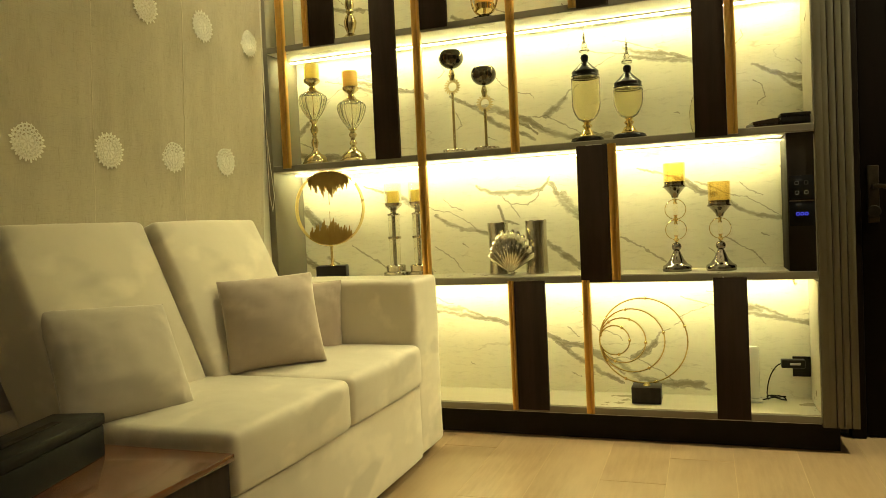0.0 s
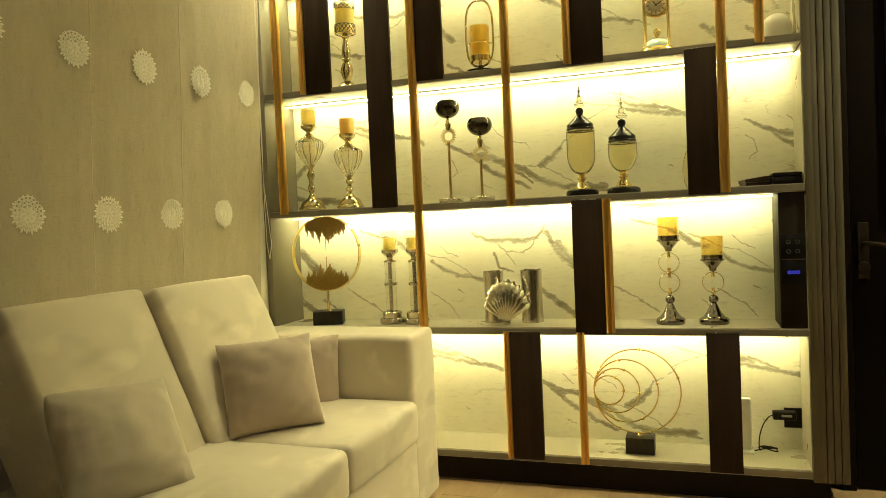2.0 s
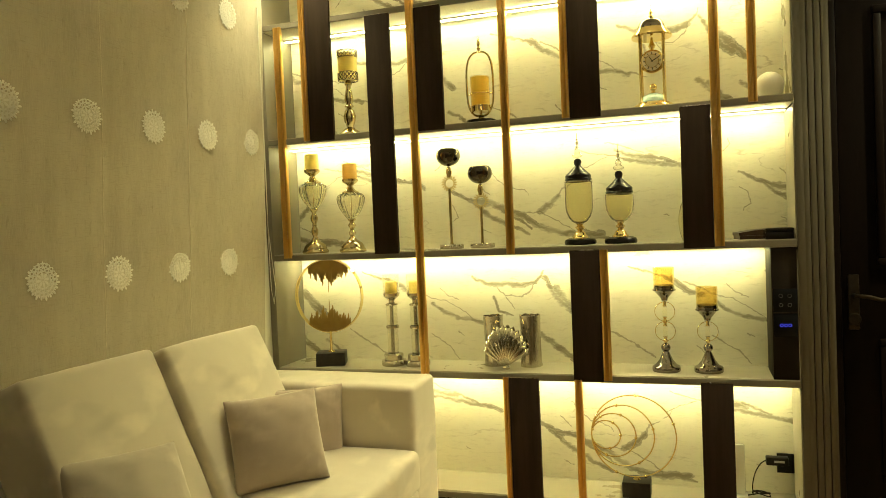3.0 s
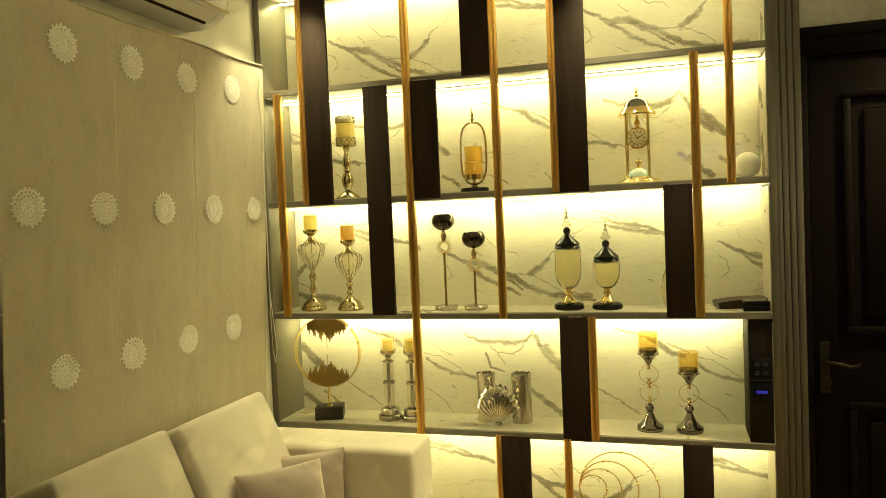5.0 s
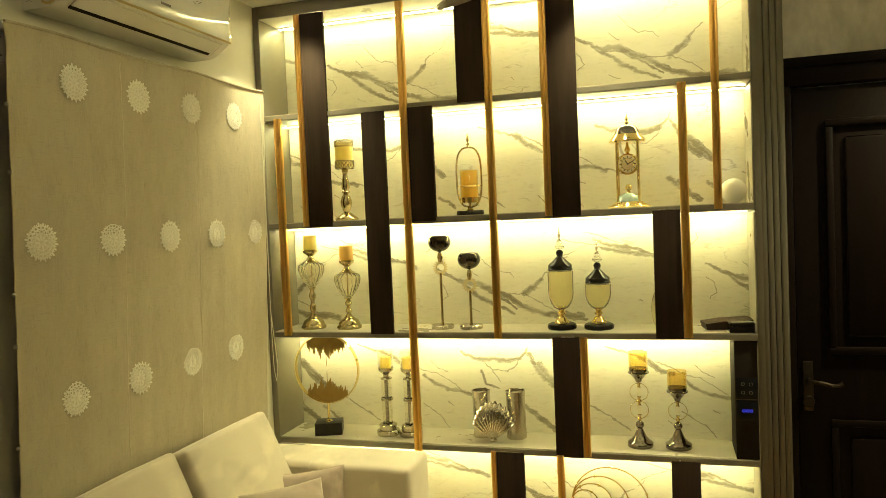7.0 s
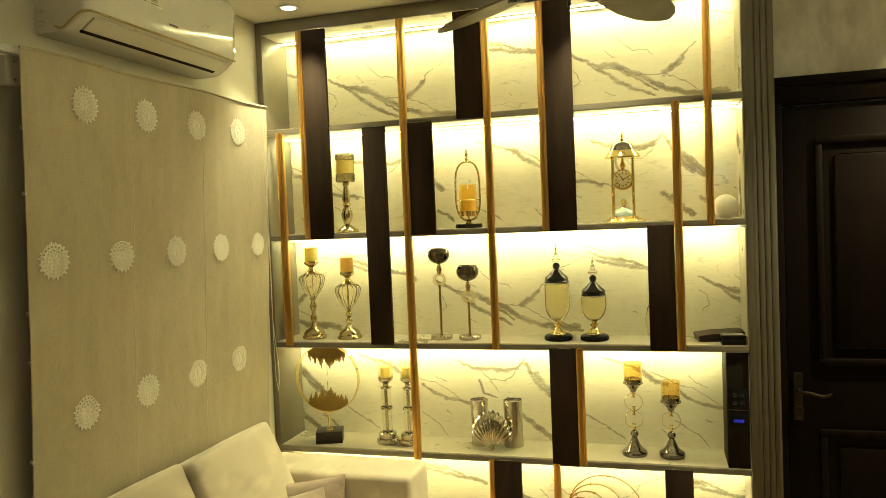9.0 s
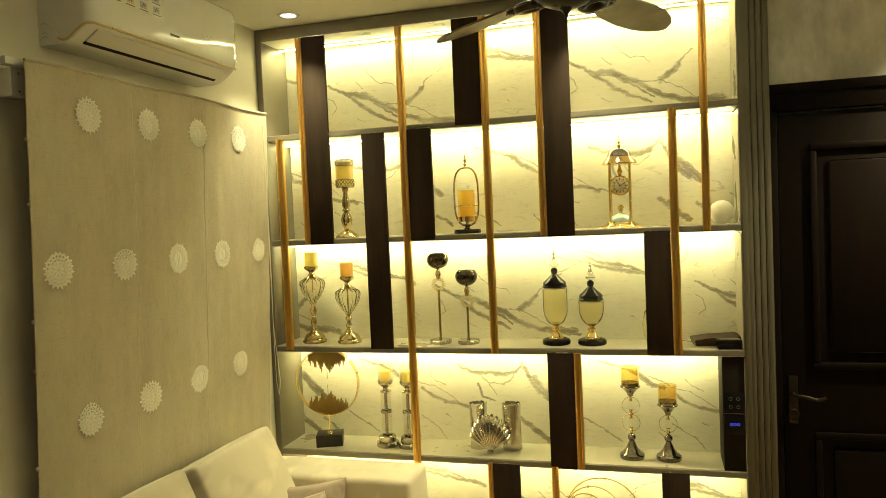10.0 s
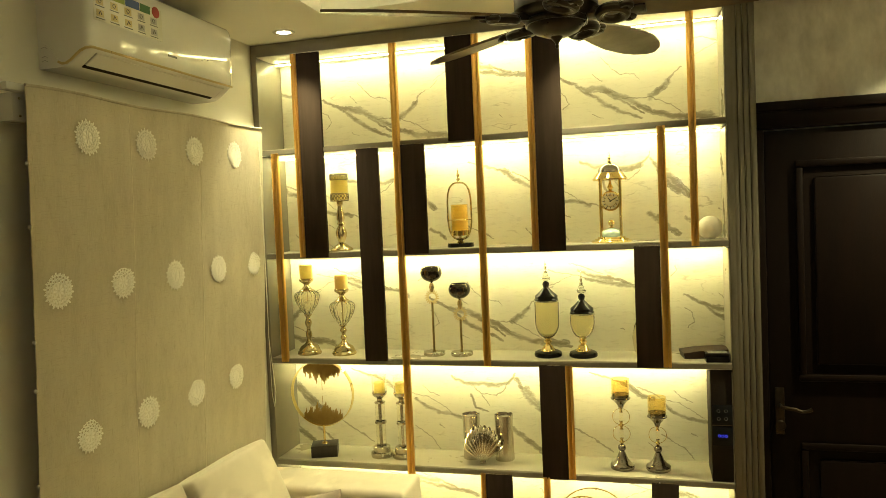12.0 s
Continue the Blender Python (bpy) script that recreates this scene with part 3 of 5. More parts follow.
# the third, at x 3.05, is an added unseen lamp that brightens +x faces
LAMPS = [(0.21, -0.152, 0.78), (1.48, -0.152, 0.7), (3.05, -0.2, 2.8), (1.74, -2.12, 0.06)]
ring_me = finish(turned((0.030, 0.0), (0.032, -0.004), (0.046, -0.004), (0.048, -0.001), (0.048, 0.0), seg=32), "trim_ring", M_PLASTIC)
lens_me = finish(turned((0.0, -0.002), (0.031, -0.002), (0.031, 0.0), (0.0, 0.0), seg=24), "lens", M_DISC)
for x, y, share in LAMPS:
    lamp = thing("downlight", Matrix.Translation((x, y, CEIL)), "small round white recessed downlight, switched on", "downlight", "ceiling downlights")
    for nm, me in (("trim_ring", ring_me), ("lens", lens_me)):
        new(nm, me).parent = lamp
    ld = bpy.data.lights.new("downlight_beam", "SPOT")
    ld.energy, ld.color, ld.spot_size, ld.spot_blend, ld.shadow_soft_size = SPOT_WATTS * share * 4, WARM, radians(85 if share < 2 else 125), 0.9, 0.018
    lo = new("downlight_beam", ld)
    lo.location = (x, y, CEIL - 0.02)

# ---- display cabinet ----
LEVELS = [(0.097, 0.122), (0.580, 0.604), (1.067, 1.090), (1.562, 1.585), (2.049, 2.072)]
S1, S2, S3, S4 = (hi + 0.003 for _, hi in LEVELS[:4])
CX0, CX1, DEPTH = -0.018, 2.03, 0.235
cabinet = thing("display_cabinet", Matrix(), "tall taupe display cabinet with dark panels, gold trims, marble back", "cabinet")
part("side_panel", box(bmesh.new(), WALL_X + 0.002, CX0, 0, WALL_Y - 0.003, LEVELS[0][0], CEIL - 0.003, 0.001), M_TAUPE, cabinet)
# added pale sheet: the top rail's lit underside, done by colour
part("shelf_lining", box(bmesh.new(), CX0 + 0.001, CX1 - 0.001, 0.004, 0.165, 2.5065, 2.5087), M_UNDER_LIT, cabinet)
part("top_rail", box(bmesh.new(), CX0, CX1, 0, DEPTH, 2.509, CEIL - 0.003, 0.001), M_TAUPE, cabinet)
for lo, hi in LEVELS:
    # added pale sheet below each shelf, its colour standing for the lit underside
    part("shelf_lining", box(bmesh.new(), CX0 + 0.001, CX1 - 0.001, 0.004, 0.165, lo - 0.0022, lo - 0.0002), M_UNDER_LIT, cabinet)
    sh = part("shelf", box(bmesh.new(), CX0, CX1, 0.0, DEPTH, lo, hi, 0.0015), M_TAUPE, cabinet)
    # thin added sheet whose pale colour stands for the lit top face
    part("shelf_top", box(bmesh.new(), CX0 + 0.001, CX1 - 0.001, 0.006, DEPTH - 0.001, hi + 0.0004, hi + 0.0028), M_SHELFTOP_LIT, sh, "upper face of the shelf, paler for the LED light on it")
    part("shelf_edge", box(bmesh.new(), CX0 + 0.003, CX1 - 0.003, -0.003, 0.0, lo + 0.001, hi - 0.001), M_TAUPE, sh)
ceil_of = [lo for lo, _ in LEVELS[1:]] + [2.509]
for i, (lo, hi) in enumerate(LEVELS):
    top = ceil_of[i]
    part("marble_panel", box(bmesh.new(), CX0, CX1, DEPTH, DEPTH + 0.014, hi - 0.02, top + 0.02), M_MARBLE[i], cabinet, "cream marble back panel with grey veins")
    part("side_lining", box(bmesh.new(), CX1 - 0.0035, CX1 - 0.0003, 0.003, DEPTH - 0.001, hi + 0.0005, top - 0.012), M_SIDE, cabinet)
    strip = part("led_channel", box(bmesh.new(), CX0 + 0.004, CX1 - 0.004, 0.166, 0.19, top - 0.007, top - 0.0005, 0.001), M_NICKEL, cabinet)
    part("led_strip", box(bmesh.new(), CX0 + 0.008, CX1 - 0.008, 0.169, 0.187, top - 0.0095, top - 0.0072), M_LED, strip, "glowing warm LED strip")
part("plinth", box(bmesh.new(), WALL_X + 0.002, 2.085, 0.03, 0.2, 0.0, 0.096), M_BLACK, cabinet, "black recessed plinth")
part("pilaster_core", box(bmesh.new(), CX1 + 0.001, 2.128, 0.012, WALL_Y - 0.003, LEVELS[0][0] - 0.012, CEIL - 0.003), M_BLACK, cabinet)
for i in range(5):
    x = CX1 + 0.001 + i * 0.0218
    # slats and return panel take the taupe darkened for shade
    part("slat", box(bmesh.new(), x, x + (0.026 if i == 0 else 0.019), -0.002, 0.0119, LEVELS[0][0] - 0.012, CEIL - 0.003, 0.002), M_SLAT_SHADED, cabinet)
part("return_panel", box(bmesh.new(), 2.128, 2.141, 0.0, WALL_Y - 0.003, LEVELS[0][0] - 0.012, CEIL - 0.003, 0.001), M_SLAT_SHADED, cabinet)


def gold_trim(x0, x1, z0, z1):
    """A reeded profile: a broad bead and a narrow one, parted by a groove."""
    bm = bmesh.new()
    w = x1 - x0
    pts = []
    for c0, wide in ((0.0, 0.6), (0.64, 0.36)):
        for j in range(11):
            a = math.pi * j / 10
            pts.append((x0 + w * (c0 + wide / 2 - math.cos(a) * wide / 2), -0.009 - math.sin(a) * 0.0065))
    pts = [(x0, 0.002)] + pts + [(x1, 0.002)]
    a = [bm.verts.new((x, y, z0)) for x, y in pts]
    b = [bm.verts.new((x, y, z1)) for x, y in pts]
    bm.faces.new(a)
    bm.faces.new(list(reversed(b)))
    for i in range(len(a)):
        j = (i + 1) % len(a)
        bm.faces.new((a[i], a[j], b[j], b[i]))
    part("gold_trim", bm, M_GOLD, cabinet, "reeded brushed gold vertical trim", angle=0.9)


def dark_panel(x0, x1, z0, z1):
    p = part("dark_panel", box(bmesh.new(), x0, x1, -0.011, 0.006, z0, z1, 0.0012), M_DARK, cabinet, "dark brown upright panel")
    part("edge_strip", box(bmesh.new(), x0 + 0.001, x1 - 0.001, -0.009, 0.004, z1, z1 + 0.003), M_NICKEL, p)


TOPZ = 2.503
for x0, x1, z0, z1 in ((0.161, 0.190, 1.568, TOPZ), (0.640, 0.674, 0.103, TOPZ), (0.037, 0.073, 1.078, 2.055), (1.014, 1.046, 1.07, TOPZ), (1.246, 1.275, 1.569, TOPZ),
                       (1.888, 1.918, 1.568, TOPZ), (1.766, 1.799, 1.075, 2.056), (1.365, 1.396, 0.589, 1.075), (0.979, 1.001, 0.105, 0.592), (1.256, 1.285, 0.102, 0.590)):
    gold_trim(x0, x1, z0, z1)
for x0, x1, z0, z1 in ((0.191, 0.302, 1.565, TOPZ), (0.675, 0.784, 1.569, 2.054), (0.462, 0.567, 1.085, 2.05), (0.897, 1.013, 2.055, TOPZ), (1.276, 1.388, 1.565, TOPZ),
                       (1.662, 1.765, 1.072, 1.572), (1.255, 1.364, 0.582, 1.074), (1.002, 1.119, 0.106, 0.59), (1.704, 1.812, 0.102, 0.59)):
    dark_panel(x0, x1, z0, z1)

# touch control column
panel = thing("control_panel", Matrix.Translation((1.987, 0.0, 0.606)), "black glass touch control column with a blue display", "control panel")
part("housing", box(bmesh.new(), -0.042, 0.041, 0.004, 0.2, 0.0, 0.459, 0.001), M_BLACK, panel)
sw = part("switch_plate", box(bmesh.new(), -0.038, 0.038, -0.001, 0.0039, 0.236, 0.316, 0.001), M_GLASSB, panel)
for dx in (-0.014, 0.014):
    for dz in (0.26, 0.292):
        part("touch_ring", hoop(bmesh.new(), (dx, -0.0016, dz), 0.006, 0.0007, "y", 20, 5), M_RINGPRINT, sw)
part("plate_edge", box(bmesh.new(), -0.038, 0.038, -0.002, 0.003, 0.2315, 0.235), M_CHROME, sw)
scr = part("display_plate", box(bmesh.new(), -0.038, 0.038, -0.001, 0.0039, 0.15, 0.23, 0.001), M_GLASSB, panel)
for k in range(3):
    part("display_mark", hoop(bmesh.new(), (-0.013 + k * 0.013, -0.0017, 0.19), 0.0046, 0.0013, "y", 14, 5), M_BLUE, scr, "glowing blue display mark")

# ---- dark door ----
door = thing("door_1", Matrix.Translation((2.62, 0.22, 0)), "closed dark brown panelled wooden door in its frame", "door", kind="structure")
for x0, x1 in ((-0.475, -0.428), (0.43, 0.53)):
    part("jamb", box(bmesh.new(), x0, x1, -0.035, 0.03, 0, 2.03, 0.004), M_DOOR, door)
part("head", box(bmesh.new(), -0.475, 0.53, -0.035, 0.03, 2.032, 2.135, 0.004), M_DOOR, door)
part("head_moulding", box(bmesh.new(), -0.475, 0.55, -0.048, -0.0352, 2.10, 2.14, 0.005), M_DOOR, door)
leaf = part("leaf", box(bmesh.new(), -0.424, 0.426, -0.012, 0.028, 0.005, 2.024, 0.002), M_DOOR, door)
for z0, z1 in ((0.2, 0.72), (0.98, 1.895)):
    bm = bmesh.new()
    x0, x1 = -0.31, 0.31
    for a in ((x0, x1, z0, z0 + 0.028), (x0, x1, z1 - 0.028, z1), (x0, x0 + 0.028, z0 + 0.0282, z1 - 0.0282), (x1 - 0.028, x1, z0 + 0.0282, z1 - 0.0282)):
        box(bm, a[0], a[1], -0.03, -0.0122, a[2], a[3], 0.007)
    part("panel_moulding", bm, M_DOOR, leaf)
    part("raised_panel", box(bmesh.new(), x0 + 0.07, x1 - 0.07, -0.024, -0.0122, z0 + 0.07, z1 - 0.07, 0.01), M_DOOR, leaf)
handle = part("door_handle", box(bmesh.new(), -0.405, -0.369, -0.02, -0.0122, 0.752, 0.95, 0.0035), M_BRONZE, door, "aged bronze lever handle on a long plate")
part("plate_cap", turned((0.0, 0.0), (0.023, 0.0), (0.02, 0.006), (0.0, 0.008), seg=20, at=(0, 0, 0)), M_BRONZE, handle)
handle.children[0].matrix_local = pose(-0.387, -0.02, 0.942, 90, 0, 0)
lev = [(-0.387, -0.02, 0.877), (-0.387, -0.06, 0.877), (-0.372, -0.068, 0.877), (-0.34, -0.068, 0.872), (-0.31, -0.068, 0.862), (-0.285, -0.068, 0.866), (-0.272, -0.068, 0.874)]
part("lever", tube(bmesh.new(), lev, 0.0075, 10), M_BRONZE, handle)
part("key_cover", turned((0.0, 0.0), (0.012, 0.0), (0.01, 0.006), (0.0, 0.007), seg=16), M_BRONZE, handle)
handle.children[-1].matrix_local = pose(-0.387, -0.02, 0.79, 90, 0, 0)

# ---- sofa ----
sofa = thing("sofa", Matrix.Translation((0.43, -0.8, 0)), "two-seat beige velvet sofa with tall leaning back cushions", "sofa")


def placed(ob, m):
    ob.matrix_local = m
    return ob


placed(part("base", soft_box(0.67, 1.06, 0.25, 0.014, (0.004, 0, 0), 0.002, 1), M_VELVET, sofa), pose(-0.0, -0.13, 0.03))
for yc, s in ((0.132, 2), (-0.389, 3)):
    placed(part("seat_cushion", soft_box(0.705, 0.519, 0.135, 0.022, (0.008, 0.001, 0.012), 0.003, s), M_VELVET, sofa, angle=1.2), pose(-0.005, yc, 0.281))
for yc, w, s, fwd in ((0.066, 0.50, 4, 0.028), (-0.421, 0.46, 5, 0.0)):
    placed(part("back_cushion", soft_box(0.17, w, 0.512, 0.018, (0.012, 0.002, 0.004), 0.003, s), M_VELVET, sofa, angle=1.2), pose(-0.128 + fwd, yc, 0.365, 0, -23.7, 0))
part("back_frame", box(bmesh.new(), -0.36, -0.345, -0.66, 0.62, 0.05, 0.6, 0.003), M_VELVET, sofa)
placed(part("armrest", soft_box(0.70, 0.235, 0.605, 0.02, (0.004, 0.005, 0.003), 0.003, 6), M_VELVET, sofa, angle=1.2), pose(-0.025, 0.513, 0.03))
for x in (-0.26, 0.22):
    for y in (-0.56, 0.5):
        placed(part("foot", turned((0.0, 0), (0.018, 0), (0.022, 0.032), (0.0, 0.032), seg=16), M_BLACK, sofa), pose(x, y, 0))


def spread(tl, tr, br, bl):
    """The pose of a square pillow from where its four corners lie."""
    tl, tr, br, bl = (Vector(p) for p in (tl, tr, br, bl))
    u = ((tr - tl) + (br - bl)).normalized()
    v = ((tl - bl) + (tr - br)).normalized()
    n = u.cross(v).normalized()
    v = n.cross(u)
    m = Matrix((n, u, v)).transposed().to_4x4()
    m.translation = (tl + tr + br + bl) / 4
    return m


def cushion(m, size, thick, material, label, seed):
    bm = bmesh.new()
    n = 28
    rng = Vector((seed * 2.3, seed, 0))
    for sgn in (-1, 1):
        rows = []
        for i in range(n + 1):
            row = []
            for j in range(n + 1):
                u, w = 2 * i / n - 1, 2 * j / n - 1
                u, w = math.sin(u * math.pi / 2), math.sin(w * math.pi / 2)
                pin = 1 - 0.05 * (1 - abs(w) ** 2) * abs(u) ** 2
                pin2 = 1 - 0.05 * (1 - abs(u) ** 2) * abs(w) ** 2
                t = thick * (max(0, (1 - u ** 2) * (1 - w ** 2))) ** 0.42
                edge = max(abs(u), abs(w))
                wr = noise.noise(Vector((u * 3, w * 3, seed))) * 0.006 + noise.noise(Vector((u * 9, w * 9, seed + sgn))) * 0.012 * edge ** 2 + noise.noise(Vector((u * 22, w * 22, seed + sgn))) * 0.006 * edge ** 5
                x = sgn * (t / 2 + wr * (1 - edge ** 8))
                row.append(bm.verts.new((x, size / 2 * u * pin, size / 2 * w * pin2)))
            rows.append(row)
        for i in range(n):
            for j in range(n):
                bm.faces.new((rows[i][j], rows[i + 1][j], rows[i + 1][j + 1], rows[i][j + 1]))
    bmesh.ops.remove_doubles(bm, verts=bm.verts, dist=0.0004)
    t = thing("throw_pillow", m, label, "pillow", "sofa pillows")
    part("cover", bm, material, t, angle=1.4)
    seam = []
    for i in range(60):
        s = i / 15 % 1 * 2 - 1
        k = i // 15
        u, w = ((s, -1), (1, s), (-s, 1), (-1, -s))[k]
        pin = 1 - 0.05 * (1 - abs(w) ** 2) * abs(u) ** 2
        pin2 = 1 - 0.05 * (1 - abs(u) ** 2) * abs(w) ** 2
        seam.append((0, size / 2 * u * pin, size / 2 * w * pin2))
    part("piping", tube(bm=bmesh.new(), points=seam, r=0.0014, seg=6, closed=True), material, t)


cushion(spread((0.318, -0.858, 0.673), (0.522, -0.674, 0.684), (0.602, -0.75, 0.432), (0.399, -0.934, 0.423)), 0.284, 0.15, M_VELVET2, "mushroom velvet square throw pillow leaning on another", 1)
cushion(spread((0.25, -0.62, 0.645), (0.49, -0.43, 0.63), (0.50, -0.44, 0.40), (0.27, -0.63, 0.40)) @ pose(-0.02, 0.012, -0.022), 0.298, 0.11, M_VELVET2, "mushroom velvet throw pillow half hidden in the sofa corner", 2)
cushion(spread((0.25, -1.43, 0.64), (0.35, -1.16, 0.625), (0.50, -1.246, 0.41), (0.38, -1.48, 0.425)) @ pose(0.02, 0, -0.004), 0.30, 0.13, M_VELVET3, "greige velvet square throw pillow against the back", 3)

# ---- side table with box ----
table = thing("side_table", Matrix.Translation((0.45, -1.85, 0)), "low polished reddish-brown wooden side table beside the sofa", "table")
part("tabletop", box(bmesh.new(), -0.36, 0.352, -0.37, 0.37, 0.376, 0.39, 0.002), M_TABLE, table)
for x in (-0.33, 0.32):
    for y in (-0.34, 0.34):
        part("leg", box(bmesh.new(), x - 0.025, x + 0.025, y - 0.025, y + 0.025, 0, 0.2, 0.003), M_TABLE, table)
part("drawer_body", box(bmesh.new(), -0.352, 0.344, -0.362, 0.362, 0.2, 0.375, 0.002), M_DARK, table)
tissue = thing("tissue_box", pose(0.536, -1.728, 0.39, 0, 0, 14.7), "long black leatherette tissue box with a slot, on the side table", "box")
part("body", box(bmesh.new(), -0.053, 0.053, -0.178, 0.178, 0.0, 0.062, 0.003), M_PLASTIC_B, tissue)
lid = part("lid", box(bmesh.new(), -0.056, 0.056, -0.181, 0.181, 0.0625, 0.086, 0.005), M_PLASTIC_B, tissue)
part("slot", box(bmesh.new(), -0.01, 0.01, -0.11, 0.11, 0.0862, 0.0875, 0.0004), M_BLACK, lid)

# ---- blind with lace flowers ----
blind = thing("window_blind", Matrix.Translation((0.05, -0.8, 0.6)), "hanging beige linen blind with white lace flower appliques", "blind")
Y0, Y1, ZB, ZT = -1.415, -0.108, 0.62, 2.155


def blind_x(y, z):
    s = (y - Y0) / (Y1 - Y0)
    fold = 0.0018 * math.sin(s * 9.0 + 0.6) * (0.4 + 0.6 * (z - ZB) / (ZT - ZB)) + 0.004 * noise.noise(Vector((y * 4, z * 2, 1))) + 0.0022 * noise.noise(Vector((y * 17, z * 3, 5)))
    seam = sum(0.0008 * math.exp(-((y - c) / 0.012) ** 2) for c in (-1.375, -0.985))
    hang = -0.05 * (max(0.0, ZT - z) / 1.2) ** 1.3
    return fold + seam + hang


def blind_top(y):
    s = (y - Y0) / (Y1 - Y0)
    return 0.0035 * math.sin(s * 13) + 0.01 * (s - 0.5)


bm = bmesh.new()
NY, NZ = 110, 40
for off in (0.0, -0.003):
    rows = []
    for i in range(NY + 1):
        y = Y0 + (Y1 - Y0) * i / NY
        row = []
        for j in range(NZ + 1):
            z = ZB + (ZT - ZB + blind_top(y)) * j / NZ
            e = 0.004 * noise.noise(Vector((0, 0, z * 6))) if i in (0, NY) else 0
            row.append(bm.verts.new((blind_x(y, z) + off, y + e + 0.8, z - 0.6)))
        rows.append(row)
    for i in range(NY):
        for j in range(NZ):
            q = (rows[i][j], rows[i + 1][j], rows[i + 1][j + 1], rows[i][j + 1])
            bm.faces.new(q if off else tuple(reversed(q)))
part("cloth", bm, M_LINEN, blind, angle=3)
hem = [(blind_x(Y0 + (Y1 - Y0) * i / 60, ZT) + 0.001, Y0 + (Y1 - Y0) * i / 60 + 0.8, ZT - 0.6 + blind_top(Y0 + (Y1 - Y0) * i / 60)) for i in range(61)]
part("top_hem", tube(bmesh.new(), hem, 0.0045, 8), M_LINEN, blind)
for y, r in ((-0.985, 0.0019), (-0.587, 0.0024)):
    line = [(blind_x(y, 0.64 + 0.02 * k) - 0.0008 + 0.0008 * noise.noise(Vector((k * 0.9, y * 7, 2))), y + 0.8 + 0.005 * noise.noise(Vector((k * 0.35, y, 0))), 0.04 + 0.02 * k) for k in range(75)]
    part("seam_stitch", tube(bmesh.new(), line, r, 8), M_SEAM, blind)
for z in (1.93, 1.75, 1.42, 1.28, 1.0):
    part("side_bead", ball(bmesh.new(), (blind_x(Y0, z), Y0 + 0.8 - 0.004, z - 0.6), 0.006, 10), M_CORD, blind)


def lace_flower():
    """A disc of lace: petals round a ring, spokes and a hub, with open gaps."""
    bm = bmesh.new()

    def pts_ring(r, n, ph=0.0):
        return [(0.0, r * math.cos(2 * math.pi * i / n + ph), r * math.sin(2 * math.pi * i / n + ph)) for i in range(n)]

    def leaf_(r0, r1, w, a, x):
        out = []
        for k in range(10):
            t = 2 * math.pi * k / 10
            r, s = (r0 + r1) / 2 + (r1 - r0) / 2 * math.cos(t), w * math.sin(t)
            out.append(bm.verts.new((x, r * math.cos(a) - s * math.sin(a), r * math.sin(a) + s * math.cos(a))))
        f = bm.faces.new(out)
        ext = bmesh.ops.extrude_face_region(bm, geom=[f])
        for v in ext["geom"]:
            if isinstance(v, bmesh.types.BMVert):
                v.co.x += 0.0011
    def eyelet(r, a, size, th):
        tube(bm, [(0.0006, r * math.cos(a) + y, r * math.sin(a) + z) for _, y, z in pts_ring(size, 9)], th, 4, True)
    for i in range(20):
        a = 2 * math.pi * i / 20
        leaf_(0.044, 0.0585 if i % 2 else 0.0555, 0.0034, a, 0)
        leaf_(0.043, 0.0515, 0.0022, a + math.pi / 20, 0.0003)
        eyelet(0.0405, a, 0.0052, 0.0019)
    for i in range(14):
        a = 2 * math.pi * i / 14
        eyelet(0.0287, a, 0.0048, 0.002)
    for r, th in ((0.0462, 0.0012), (0.0355, 0.0017), (0.0232, 0.0016)):
        tube(bm, [(0.0006, y, z) for _, y, z in pts_ring(r, 40)], th, 4, True)
    for i in range(8):
        leaf_(0.0055, 0.0225, 0.0038, 2 * math.pi * i / 8, 0)
    eyelet(0.0, 0.0, 0.0045, 0.0014)
    return finish(bm, "lace_flower", M_LACE)


flower_me = lace_flower()
bm = bmesh.new()
bm.faces.new([bm.verts.new((-0.0002, 0.0475 * math.cos(2 * math.pi * i / 40), 0.0475 * math.sin(2 * math.pi * i / 40))) for i in range(40)])
ext = bmesh.ops.extrude_face_region(bm, geom=bm.faces[:])
bmesh.ops.translate(bm, verts=[v for v in ext["geom"] if isinstance(v, bmesh.types.BMVert)], vec=(-0.0005, 0, 0))
net_me = finish(bm, "net", M_NET)
rng = random.Random(4)
for row in (((-1.188, 2.025), (-0.905, 2.025), (-0.625, 2.025), (-0.343, 2.025)),
            ((-1.324, 1.558), (-1.043, 1.558), (-0.762, 1.558), (-0.483, 1.558), (-0.2, 1.558)),
            ((-1.21, 1.087), (-0.926, 1.087), (-0.645, 1.087), (-0.363, 1.087))):
    for y, z in row:
        f = new("lace_flower", flower_me)
        f.parent = blind
        net = new("net", net_me)
        net.parent = f
        dy = 0.02
        slope = (blind_x(y + dy, z) - blind_x(y - dy, z)) / (2 * dy)
        f.matrix_local = pose(blind_x(y, z) + 0.0012, y + 0.8, z - 0.6 + rng.uniform(-0.003, 0.003), rng.uniform(0, 40), 0, -math.degrees(math.atan(slope)))

rail = thing("blind_rail", Matrix.Translation((0.0, -1.362, 2.1)), "white blind head rail with a square wall bracket", "bracket")
part("rail", box(bmesh.new(), -0.006, 0.024, -0.09, 1.18, 0.036, 0.058, 0.003), M_PLASTIC, rail)
br = part("bracket", box(bmesh.new(), -0.048, 0.0, -0.052, 0.0, -0.045, 0.035, 0.003), M_PLASTIC, rail)
for dz in (-0.03, 0.02):
    part("screw", ball(bmesh.new(), (0.0, -0.026, dz), 0.004, 10), M_NICKEL, br)
